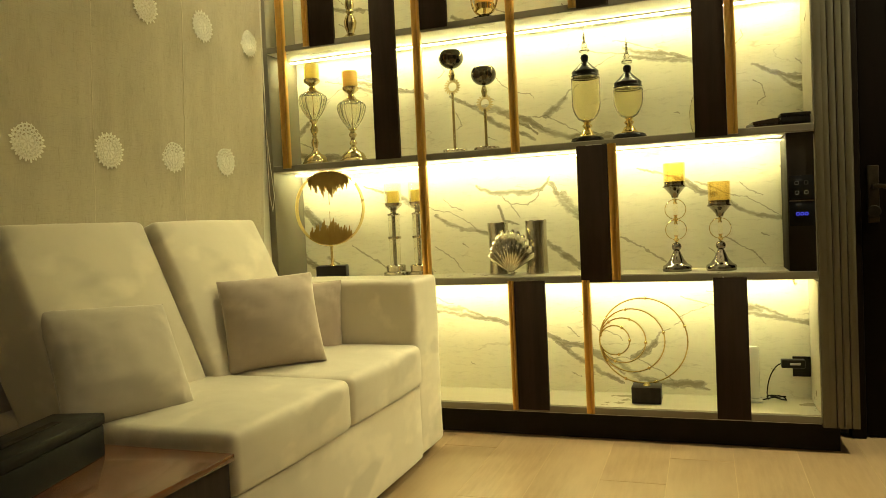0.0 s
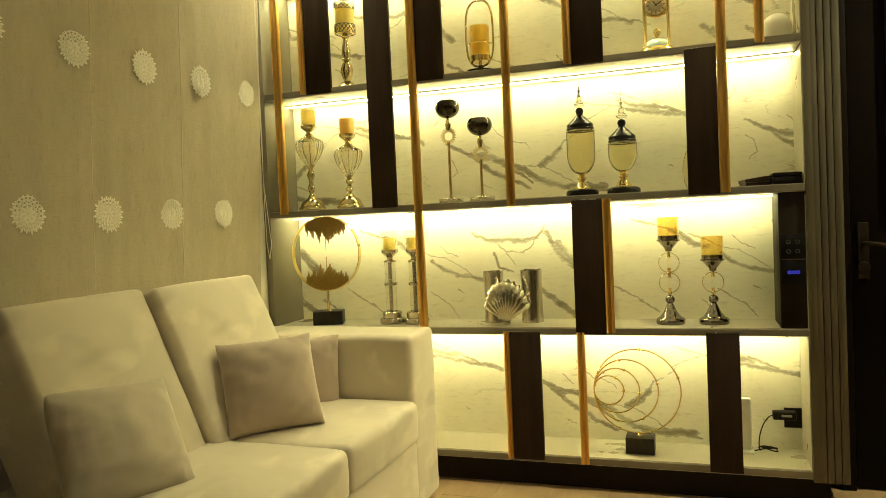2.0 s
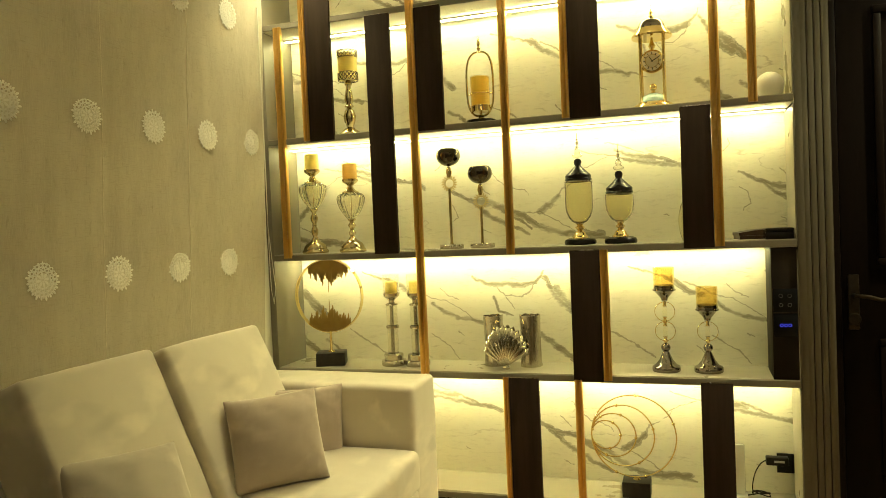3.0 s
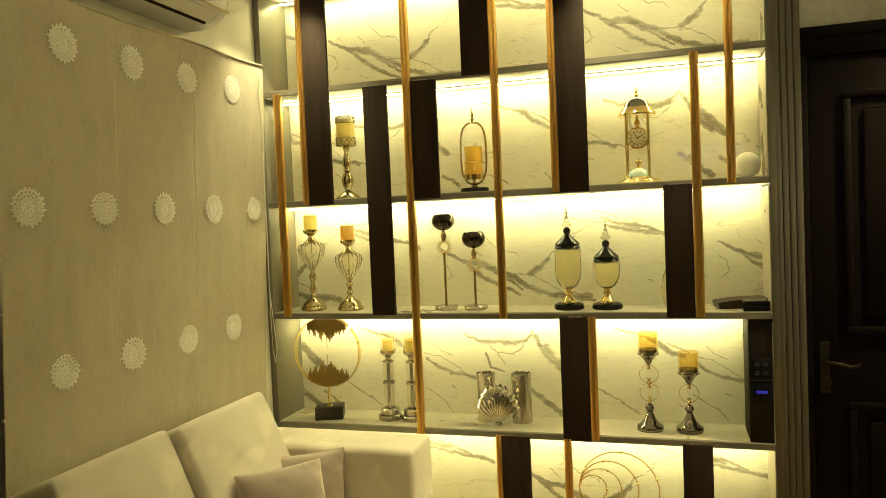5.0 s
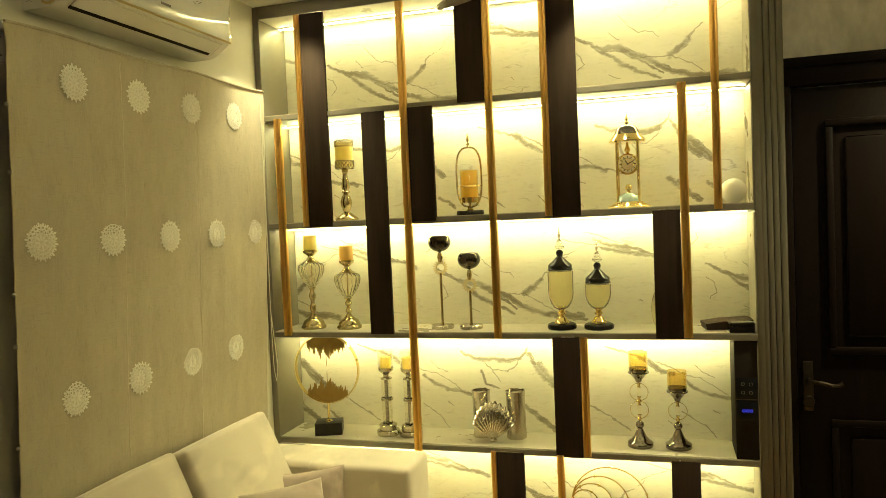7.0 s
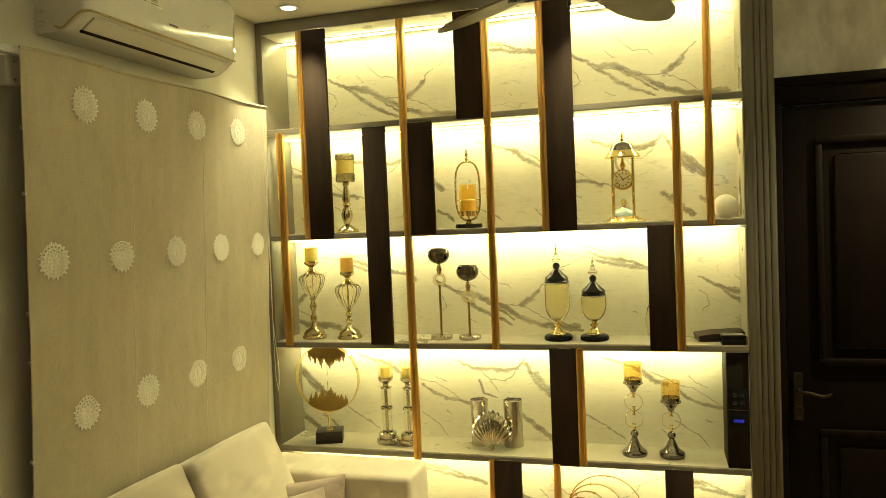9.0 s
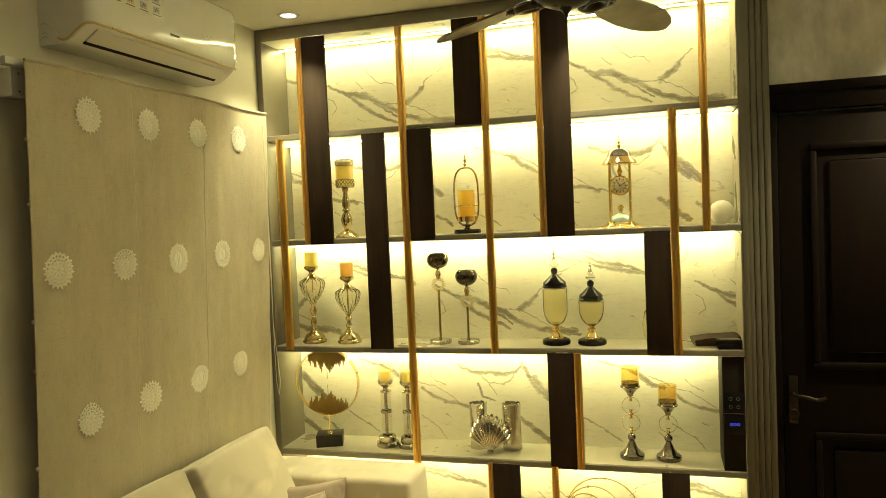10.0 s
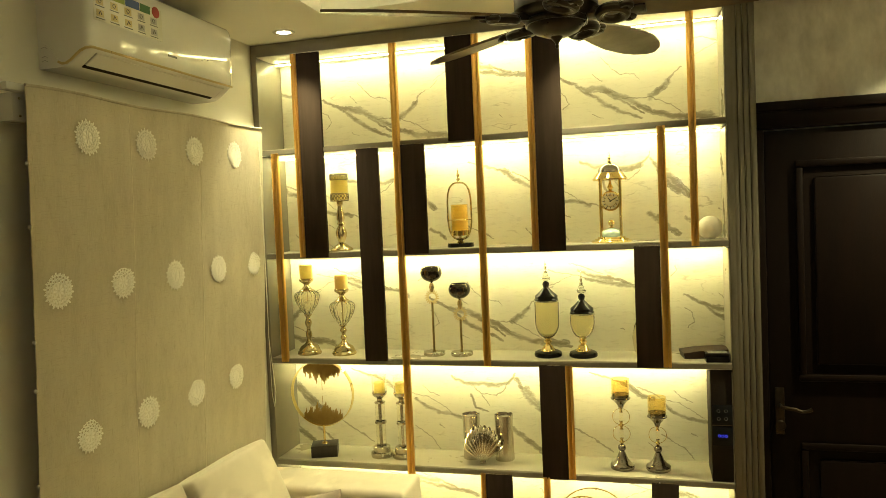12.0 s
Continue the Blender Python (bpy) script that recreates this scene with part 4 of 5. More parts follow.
pts = [(0, 0.0, 1.2), (0.001, 0.0, 0.8), (0.0, 0.001, 0.5), (-0.002, -0.001, 0.32), (0.004, 0.012, 0.15), (0.006, 0.022, 0.06), (0.004, 0.008, 0.0), (0.002, -0.004, 0.06), (0, -0.004, 0.2), (0, -0.003, 0.5), (0, -0.004, 1.2)]
placed(part("pull_cord", tube(bmesh.new(), pts, 0.0016, 6), M_CORD, blind, "thin white pull cord hanging in a loop"), pose(0.01, 0.645, 0.3))

# ---- air conditioner ----
ac = thing("air_conditioner", Matrix.Translation((WALL_X, -0.864, 2.225)), "white wall-mounted split air conditioner with a gold trim line", "air conditioner")
prof = [(0.0, 0.005), (0.085, 0.005), (0.108, 0.009), (0.128, 0.018), (0.176, 0.05), (0.185, 0.062), (0.19, 0.12), (0.195, 0.2), (0.196, 0.25), (0.188, 0.28), (0.16, 0.295), (0.0, 0.297)]


def extrude_y(bm, outline, y0, y1):
    a = [bm.verts.new((x, y0, z)) for x, z in outline]
    b = [bm.verts.new((x, y1, z)) for x, z in outline]
    bm.faces.new(a)
    bm.faces.new(list(reversed(b)))
    for i in range(len(a)):
        j = (i + 1) % len(a)
        bm.faces.new((a[i], b[i], b[j], a[j]))
    return bm


def rounded(pts, n=4):
    """Cuts the corners of an open outline into short arcs."""
    out = [pts[0]]
    for p, q, r in zip(pts, pts[1:], pts[2:]):
        for k in range(n + 1):
            t = k / n
            a = (q[0] + (p[0] - q[0]) * 0.4 * (1 - t) ** 2 + (r[0] - q[0]) * 0.4 * t ** 2, q[1] + (p[1] - q[1]) * 0.4 * (1 - t) ** 2 + (r[1] - q[1]) * 0.4 * t ** 2)
            out.append(a)
    return out + [pts[-1]]


bm = bmesh.new()
outline = rounded(prof)
rings = []
for y, pull in ((-0.39, 0.03), (-0.388, 0.02), (-0.382, 0.01), (-0.37, 0.003), (-0.35, 0.0), (0.375, 0.0), (0.385, 0.003), (0.39, 0.009)):
    rings.append([bm.verts.new((x - pull * (x / 0.196) ** 3, y, z)) for x, z in outline])
for a, b in zip(rings, rings[1:]):
    for i in range(len(a)):
        j = (i + 1) % len(a)
        bm.faces.new((a[i], b[i], b[j], a[j]))
bm.faces.new(rings[0])
bm.faces.new(list(reversed(rings[-1])))
part("body", bm, M_PLASTIC, ac, angle=0.7)
flap_prof = [(0.1295, 0.0165), (0.1745, 0.0465), (0.1765, 0.0435), (0.1315, 0.0135)]
part("louvre_flap", extrude_y(bmesh.new(), flap_prof, -0.345, 0.34), M_PLASTIC, ac)
part("flap_end", extrude_y(bmesh.new(), [(0.129, 0.017), (0.1747, 0.047), (0.176, 0.0445), (0.131, 0.0145)], -0.349, -0.3465), M_GREYLINE, ac)
part("flap_end", extrude_y(bmesh.new(), [(0.129, 0.017), (0.1747, 0.047), (0.176, 0.0445), (0.131, 0.0145)], 0.3415, 0.344), M_GREYLINE, ac)
part("air_slot", extrude_y(bmesh.new(), [(0.116, 0.0125), (0.1255, 0.0185), (0.1265, 0.0145), (0.117, 0.0085)], -0.345, 0.335), M_BLACK, ac)
gold = [(0.185, 0.388 - 0.76 * i / 26, 0.0585) for i in range(27)]
gold += [(0.181, -0.379, 0.058), (0.172, -0.3895, 0.055), (0.155, -0.391, 0.048), (0.138, -0.391, 0.038), (0.118, -0.391, 0.024), (0.1, -0.391, 0.016), (0.085, -0.391, 0.0155), (0.072, -0.391, 0.022)]
part("gold_trim", tube(bmesh.new(), gold, 0.0042, 8), M_PALEGOLD, ac, "thin gold trim line")
crease = [(0.072, -0.391, 0.022), (0.06, -0.391, 0.042), (0.048, -0.391, 0.06), (0.036, -0.391, 0.074), (0.022, -0.391, 0.08)]
part("end_crease", tube(bmesh.new(), crease, 0.0022, 6), M_PLASTIC, ac)
for z in (0.028, 0.04, 0.068):
    part("end_mark", tube(bmesh.new(), [(0.012, -0.3905, z), (0.024, -0.3905, z + 0.003), (0.034, -0.3905, z - 0.003)], 0.001, 5), M_GREYLINE, ac)
part("name_bar", box(bmesh.new(), 0.1895, 0.1912, -0.018, 0.03, 0.1, 0.107), M_DARKPRINT, ac)
part("clear_film", box(bmesh.new(), 0.194, 0.1948, 0.368, 0.38, 0.07, 0.2), M_FILM, ac, "loose clear protective film")
M_STICK = surface("clear_film_label", (0.78, 0.76, 0.66), (0.74, 0.72, 0.62), 0.15)
M_ICON = surface("pale_tan_print", (0.6, 0.5, 0.24), (0.52, 0.44, 0.22), 0.35)
st = part("feature_label", box(bmesh.new(), 0.1955, 0.1967, -0.375, -0.052, 0.14, 0.245, 0.0004), M_STICK, ac, "printed feature label with coloured tabs")
tabs = [("green_tab", (0.3, 0.38, 0.05), -0.375, -0.235), ("blue_tab", (0.05, 0.1, 0.3), -0.232, -0.165), ("dark_green_tab", (0.05, 0.17, 0.05), -0.162, -0.112)]
for nm, col, y0, y1 in tabs:
    mt = surface(nm + "_print", col, tuple(c * 0.85 for c in col), 0.3)
    part(nm, box(bmesh.new(), 0.1968, 0.1973, y0, y1, 0.217, 0.243), mt, st)
M_RED = surface("red_print", (0.4, 0.04, 0.03), (0.34, 0.03, 0.025), 0.3)
bud = part("red_badge", turned((0, 0), (0.019, 0), (0.0185, 0.0012), (0, 0.0012), seg=24), M_RED, st, "round red badge")
bud.matrix_local = pose(0.1968, -0.083, 0.232, 0, 90, 0)
for a in range(5):
    part("badge_dot", box(bmesh.new(), 0.1981, 0.1985, -0.083 + 0.01 * math.cos(a * 1.257) - 0.003, -0.083 + 0.01 * math.cos(a * 1.257) + 0.003, 0.232 + 0.01 * math.sin(a * 1.257) - 0.003, 0.232 + 0.01 * math.sin(a * 1.257) + 0.003), M_GREYLINE, bud)
for k in range(5):
    y = -0.366 + k * 0.063
    mk = M_ICON if k < 3 else M_GREYLINE
    part("icon", box(bmesh.new(), 0.1968, 0.1972, y + 0.002, y + 0.034, 0.189, 0.21, 0.0001), mk, st)
    part("icon_mark", hoop(bmesh.new(), (0.1973, y + 0.018, 0.2), 0.006, 0.0012, "x", 14, 5), M_DARKPRINT, st)
    part("text_bar", box(bmesh.new(), 0.1968, 0.1972, y - 0.002, y + 0.038, 0.183, 0.186), M_DARKPRINT, st)
    part("icon", box(bmesh.new(), 0.1968, 0.1972, y + 0.002, y + 0.034, 0.153, 0.174, 0.0001), mk, st)
    part("icon_mark", tube(bmesh.new(), [(0.1974, y + 0.012, 0.158), (0.1974, y + 0.018, 0.17), (0.1974, y + 0.025, 0.16)], 0.0014, 5), M_DARKPRINT, st)
    part("text_bar", box(bmesh.new(), 0.1968, 0.1972, y - 0.002, y + 0.038, 0.146, 0.149), M_DARKPRINT, st)

# ---- ceiling fan ----
fan = thing("ceiling_fan", Matrix.Translation((1.50, -1.09, 2.17)), "dark bronze ceiling fan with five brown blades, at rest", "ceiling fan")
motor = part("motor_housing", turned((0.0, 0.028), (0.03, 0.03), (0.06, 0.042), (0.078, 0.06), (0.082, 0.075), (0.078, 0.078), (0.1, 0.085), (0.112, 0.1), (0.112, 0.14), (0.1, 0.165), (0.05, 0.185), (0.018, 0.19), (0.0, 0.19), seg=40), M_FANMETAL, fan)
part("finial", turned((0.0, -0.004), (0.004, 0.0), (0.006, 0.006), (0.004, 0.01), (0.009, 0.018), (0.016, 0.026), (0.02, 0.034), (0.0, 0.034), seg=18), M_FANMETAL, motor)
part("collar_band", turned((0.079, 0.0605), (0.0835, 0.0605), (0.0835, 0.068), (0.079, 0.068), seg=40), M_FANMETAL, motor)
part("down_rod", turned((0.0, 0.19), (0.013, 0.19), (0.013, 0.56), (0.0, 0.56), seg=16), M_FANMETAL, fan)
part("canopy", turned((0.0, 0.52), (0.04, 0.53), (0.065, 0.575), (0.07, 0.614), (0.0, 0.614), seg=28), M_FANMETAL, fan)
for k in range(5):
    a = 66 + 72 * k
    bl = bmesh.new()
    outline = [(0.165, -0.034), (0.22, -0.05), (0.3, -0.064), (0.4, -0.073), (0.48, -0.071), (0.55, -0.058), (0.6, -0.036), (0.628, -0.008), (0.63, 0.004), (0.615, 0.022), (0.57, 0.043), (0.5, 0.058), (0.4, 0.064), (0.3, 0.057), (0.22, 0.046), (0.165, 0.034)]
    lo_ = [bl.verts.new((x, y, 0)) for x, y in outline]
    hi_ = [bl.verts.new((x, y, 0.007)) for x, y in outline]
    bl.faces.new(lo_)
    bl.faces.new(list(reversed(hi_)))
    for i in range(len(lo_)):
        j = (i + 1) % len(lo_)
        bl.faces.new((lo_[i], hi_[i], hi_[j], lo_[j]))
    blade = placed(part("blade", bl, M_FANBLADE, fan), pose(0, 0, 0.078, 0, 0, a) @ pose(0, 0, 0, -12, 0, 0))
    iron = bmesh.new()
    box(iron, 0.08, 0.125, -0.017, 0.017, -0.008, 0.014, 0.006)
    hoop(iron, (0.15, 0.0, -0.006), 0.034, 0.0135, "z", 28, 10)
    hoop(iron, (0.188, 0.03, -0.005), 0.012, 0.009, "z", 16, 8)
    hoop(iron, (0.188, -0.03, -0.005), 0.012, 0.009, "z", 16, 8)
    box(iron, 0.18, 0.235, -0.022, 0.022, -0.008, -0.0005, 0.003)
    part("blade_iron", iron, M_FANMETAL, blade)

# ---- things on the shelves ----
def stand(name, x, y, z, label, category, group="", turn=0.0):
    return thing(name, pose(x, y, z, 0, 0, turn), label, category, group)


def urn_candlestick(x, y, h, candle_mat):
    """Brass foot and stem, fluted glass urn, brass cup and candle; h is the candle's top."""
    t = stand("candlestick", x, y, S3, "antique brass candlestick with a fluted glass urn and pillar candle", "candlestick", "glass urn candlesticks")
    cup = h - 0.068
    ub = cup - 0.172
    part("foot", turned((0, 0), (0.056, 0), (0.0585, 0.006), (0.056, 0.013), (0.05, 0.018), (0.05, 0.024), (0.042, 0.038), (0.026, 0.048), (0.017, 0.056), (0.014, 0.062), (0.0, 0.063)), M_BRASS, t)
    s = ub - 0.06
    part("stem", turned((0, 0.06), (0.011, 0.06), (0.0125, 0.06 + 0.04 * s), (0.009, 0.06 + 0.1 * s), (0.014, 0.06 + 0.2 * s), (0.0155, 0.06 + 0.29 * s), (0.012, 0.06 + 0.38 * s), (0.008, 0.06 + 0.45 * s), (0.011, 0.06 + 0.48 * s), (0.008, 0.06 + 0.52 * s),
                        (0.0145, 0.06 + 0.62 * s), (0.017, 0.06 + 0.71 * s), (0.013, 0.06 + 0.8 * s), (0.009, 0.06 + 0.87 * s), (0.011, 0.06 + 0.92 * s), (0.018, ub - 0.002), (0.018, ub + 0.002), (0, ub + 0.002)), M_BRASS, t)
    wall = [(0.015, 0.002), (0.025, 0.012), (0.038, 0.029), (0.05, 0.05), (0.058, 0.072), (0.061, 0.09), (0.058, 0.103), (0.049, 0.111), (0.036, 0.115), (0.027, 0.117)]
    inner = [(r - 0.004, z + (0.002 if z < 0.1 else -0.003)) for r, z in reversed(wall)]
    bm = lathe(bmesh.new(), [(r, ub + z) for r, z in wall + inner], 96, 16, 0.13)
    u = part("glass_urn", bm, M_URN, t, "fluted clear honey-tinted glass", angle=2)
    part("rod", turned((0, ub), (0.0022, ub), (0.0022, ub + 0.118), (0, ub + 0.118), seg=10), M_BRASS, u)
    part("candle_cup", turned((0, ub + 0.113), (0.036, ub + 0.115), (0.0365, ub + 0.119), (0.024, ub + 0.125), (0.0125, ub + 0.14), (0.011, ub + 0.145), (0.02, ub + 0.152), (0.033, cup - 0.01), (0.0345, cup - 0.006), (0.0345, cup + 0.001), (0.03, cup + 0.004), (0.0, cup + 0.004)), M_BRASS, t)
    part("candle", turned((0, cup + 0.004), (0.0305, cup + 0.004), (0.031, h - 0.004), (0.028, h), (0.01, h - 0.003), (0.0, h - 0.004)), candle_mat, t)


urn_candlestick(0.126, 0.11, 0.431, M_CANDLE)
urn_candlestick(0.307, 0.11, 0.379, M_AMBERWAX)


def goblet(x, h):
    t = stand("goblet", x, 0.11, S3, "smoked glass bowl on a thin brass stem with a wreath ring", "goblet", "smoked bowl stands")
    part("foot", turned((0, 0), (0.048, 0), (0.05, 0.004), (0.05, 0.015), (0.047, 0.018), (0.0, 0.018)), M_NICKEL, t)
    wz = h - 0.152
    part("stem", turned((0, 0.018), (0.007, 0.018), (0.0055, 0.03), (0.0055, wz - 0.024), (0, wz - 0.024), seg=14), M_BRASS, t)
    bm = bmesh.new()
    for i in range(18):
        a = 2 * math.pi * i / 18
        lean = a + 0.32
        leaf = [bm.verts.new((0.0195 * math.cos(a) + k * math.cos(lean) - w * math.sin(lean), d, wz + 0.0195 * math.sin(a) + k * math.sin(lean) + w * math.cos(lean)))
                for k, w, d in ((0, -0.0022, 0), (0.009, -0.0036, -0.003), (0.0165, 0, -0.001), (0.009, 0.0036, -0.003), (0, 0.0022, 0))]
        back = [bm.verts.new(v.co + Vector((0, 0.0045, 0))) for v in leaf]
        bm.faces.new(leaf)
        bm.faces.new(list(reversed(back)))
        for k in range(5):
            bm.faces.new((leaf[k], back[k], back[(k + 1) % 5], leaf[(k + 1) % 5]))
    hoop(bm, (0, 0.001, wz), 0.02, 0.0034, "y", 28, 6)
    part("wreath_ring", bm, M_PALEGOLD, t)
    part("knop", turned((0, wz + 0.024), (0.006, wz + 0.024), (0.013, wz + 0.045), (0.008, wz + 0.066), (0.0, wz + 0.07), seg=18), M_BRASS, t)
    b0 = wz + 0.07
    R = 0.05
    prof = [(R * math.sin(a), b0 + 0.043 - 0.043 * math.cos(a)) for a in [math.pi * k / 18 for k in range(0, 14)]]
    prof += [(prof[-1][0] - 0.003, prof[-1][1])] + [(max(0, (R - 0.003) * math.sin(a)), b0 + 0.043 - 0.04 * math.cos(a)) for a in [math.pi * k / 18 for k in range(12, -1, -1)]]
    part("bowl", lathe(bmesh.new(), prof, 40), M_SMOKE, t, "smoked mirror glass bowl", angle=1.2)


goblet(0.756, 0.42)
goblet(0.887, 0.341)


def apothecary_jar(x, y, stem, rim, h, r=0.053):
    t = stand("apothecary_jar", x, y, S3, "honey glass jar with black lid, crystal spire and black foot", "jar", "honey glass jars")
    part("foot", turned((0, 0), (0.058, 0), (0.061, 0.004), (0.061, 0.013), (0.057, 0.02), (0.046, 0.025), (0, 0.026)), M_LACQUER, t)
    part("stem", turned((0, 0.025), (0.032, 0.025), (0.031, 0.03), (0.024, 0.036), (0.02, 0.046), (0.012, 0.053), (0.01, stem - 0.024), (0.017, stem - 0.018), (0.018, stem - 0.012), (0.01, stem - 0.006), (0.016, stem), (0, stem), seg=24), M_PBRASS, t)
    out = [(0.0, stem), (0.014, stem + 0.001), (0.03, stem + 0.01), (0.042, stem + 0.026), (0.05, stem + 0.046), (r, stem + 0.066), (r, rim)]
    g = out + [(r - 0.0035, rim), (r - 0.0035, stem + 0.066), (0.046, stem + 0.048), (0.038, stem + 0.03), (0.027, stem + 0.0145), (0.012, stem + 0.007), (0.0, stem + 0.006)]
    jar = part("glass_bowl", lathe(bmesh.new(), g, 48), M_HONEY, t, "honey-tinted glass bowl", angle=1.2)
    part("rim_band", turned((r + 0.0004, rim - 0.005), (r + 0.0025, rim - 0.004), (r + 0.0025, rim - 0.001), (r + 0.0004, rim), seg=40), M_SHELL, jar)
    lid = part("lid", turned((0, rim + 0.001), (r - 0.002, rim + 0.001), (r - 0.001, rim + 0.006), (r - 0.004, rim + 0.009), (r - 0.003, rim + 0.02), (r - 0.007, rim + 0.025), (0.033, rim + 0.036), (0.019, rim + 0.05), (0.011, rim + 0.058), (0.0135, rim + 0.064), (0.0155, rim + 0.072), (0.0125, rim + 0.081), (0.006, rim + 0.085), (0.0, rim + 0.086)), M_LACQUER, t, "black lacquer lid")
    k = rim + 0.086
    part("crystal", turned((0, k), (0.009, k + 0.001), (0.018, k + 0.006), (0.02, k + 0.012), (0.017, k + 0.018), (0.009, k + 0.022), (0.012, k + 0.03), (0.008, k + 0.038), (0, k + 0.039), seg=12), M_CRYSTAL, lid)
    part("spire", turned((0, k + 0.038), (0.007, k + 0.038), (0.0075, k + 0.046), (0.004, k + 0.052), (0.006, k + 0.058), (0.0065, k + 0.064), (0.003, k + 0.07), (0.0045, k + 0.075), (0.0018, k + 0.082), (0.0, h), seg=16), M_SHELL, lid)


apothecary_jar(1.281, 0.11, 0.08, 0.247, 0.44)
apothecary_jar(1.434, 0.11, 0.08, 0.19, 0.385)
vase = stand("amber_vase", 1.688, 0.15, S3, "amber glass vase standing behind a dark panel", "vase")
part("body", turned((0, 0), (0.03, 0), (0.04, 0.03), (0.046, 0.08), (0.036, 0.13), (0.022, 0.16), (0.026, 0.18), (0.024, 0.18), (0.02, 0.16), (0.0, 0.02)), M_HONEY, vase)

folio = stand("leather_folio", 1.93, 0.135, S3, "brown leather folio lying on the shelf", "folio", "", 8)
for nm, pts, dy in (("cover", ((-0.085, 0.0), (0.075, 0.0), (0.08, 0.013), (-0.085, 0.013)), 0.0), ("flap", ((-0.088, 0.0135), (0.085, 0.0135), (0.1, 0.035), (0.09, 0.037), (-0.02, 0.033), (-0.088, 0.024)), -0.003)):
    part(nm, flat_plate(bmesh.new(), pts, -0.05 + dy, 0.06 - dy), M_LEATHER, folio)
bx = stand("small_box", 1.975, 0.035, S3, "small black box with a pale lid inlay", "box", "", 4)
part("body", box(bmesh.new(), -0.045, 0.045, -0.03, 0.03, 0, 0.026, 0.003), M_LACQUER, bx)
part("lid", box(bmesh.new(), -0.046, 0.046, -0.031, 0.031, 0.0262, 0.038, 0.003), M_LACQUER, bx)
part("inlay", box(bmesh.new(), -0.036, 0.036, -0.022, 0.022, 0.0383, 0.0395), M_DARKPRINT, bx)

# upper shelf
c = stand("candle_holder", 0.321, 0.11, S4, "antique brass candle holder with a filigree banded cream candle cup", "candle holder")
part("foot", turned((0, 0), (0.052, 0), (0.054, 0.006), (0.05, 0.012), (0.03, 0.026), (0.018, 0.036), (0.0, 0.038)), M_BRASS, c)
part("stem", turned((0, 0.036), (0.014, 0.038), (0.024, 0.065), (0.027, 0.085), (0.02, 0.108), (0.011, 0.12), (0.02, 0.128), (0.013, 0.137), (0.019, 0.15), (0.0185, 0.165), (0.012, 0.2), (0.0105, 0.213), (0.016, 0.22), (0.0135, 0.23), (0.028, 0.236), (0.0, 0.236)), M_BRASS, c)
part("candle", turned((0, 0.24), (0.0405, 0.24), (0.0405, 0.352), (0.036, 0.354), (0.0, 0.35)), M_CANDLE, c)
for z0, z1 in ((0.236, 0.27), (0.334, 0.362)):
    bm = bmesh.new()
    zc, hz = (z0 + z1) / 2, (z1 - z0) / 2
    for i in range(16):
        a0 = 2 * math.pi * i / 16
        for k, (da, dz) in enumerate(((0.0, 0.32), (0.196, -0.32))):
            curl = []
            for j in range(10):
                q = 2 * math.pi * j / 10
                a, z = a0 + da + 0.145 * math.cos(q), zc + hz * (dz + 0.5 * math.sin(q))
                curl.append((0.0425 * math.cos(a), 0.0425 * math.sin(a), z))
            tube(bm, curl, 0.0017, 5, True)
    for zz in (z0, z1):
        hoop(bm, (0, 0, zz), 0.0425, 0.0017, "z", 40, 6)
    part("filigree_band", bm, M_CHROME, c, "dark pierced metal band")

lan = stand("candle_lantern", 0.903, 0.11, S4, "gold oval-framed candle lantern on a black round base", "lantern")
part("base", turned((0, 0), (0.059, 0), (0.061, 0.005), (0.058, 0.018), (0, 0.018)), M_LACQUER, lan)
loop = []
for i in range(48):
    a = 2 * math.pi * i / 48
    loop.append((0.055 * (1 if math.cos(a) > 0 else -1) * abs(math.cos(a)) ** 0.75, 0, 0.163 + 0.128 * (1 if math.sin(a) > 0 else -1) * abs(math.sin(a)) ** 0.62))
part("frame", tube(bmesh.new(), loop, 0.0042, 8, True), M_BRASS, lan)
part("foot", turned((0, 0.018), (0.02, 0.018), (0.01, 0.028), (0.014, 0.036), (0.0, 0.042), seg=20), M_BRASS, lan)
part("finial", turned((0, 0.288), (0.009, 0.288), (0.004, 0.298), (0.009, 0.306), (0.004, 0.314), (0.0075, 0.324), (0.0, 0.357), seg=16), M_BRASS, lan)
cup_ = part("candle_cup", turned((0, 0.052), (0.04, 0.052), (0.041, 0.075), (0.038, 0.075), (0, 0.058)), M_PBRASS, lan)
part("cup_post", turned((0, 0.038), (0.006, 0.038), (0.006, 0.053), (0, 0.053), seg=10), M_BRASS, cup_)
part("band", hoop(bmesh.new(), (0, 0, 0.123), 0.0405, 0.0022, "z", 36, 6), M_PBRASS, lan)
part("cross_bar", tube(bmesh.new(), [(-0.055, 0, 0.123), (-0.04, 0, 0.123)], 0.002, 6), M_PBRASS, lan)
part("cross_bar", tube(bmesh.new(), [(0.04, 0, 0.123), (0.055, 0, 0.123)], 0.002, 6), M_PBRASS, lan)
part("candle", turned((0, 0.06), (0.036, 0.06), (0.036, 0.188), (0.033, 0.19), (0.0, 0.186)), M_CANDLE, lan)
part("glass_sleeve", turned((0.038, 0.06), (0.038, 0.192), (0.0365, 0.192), seg=36), M_AMBER, lan)

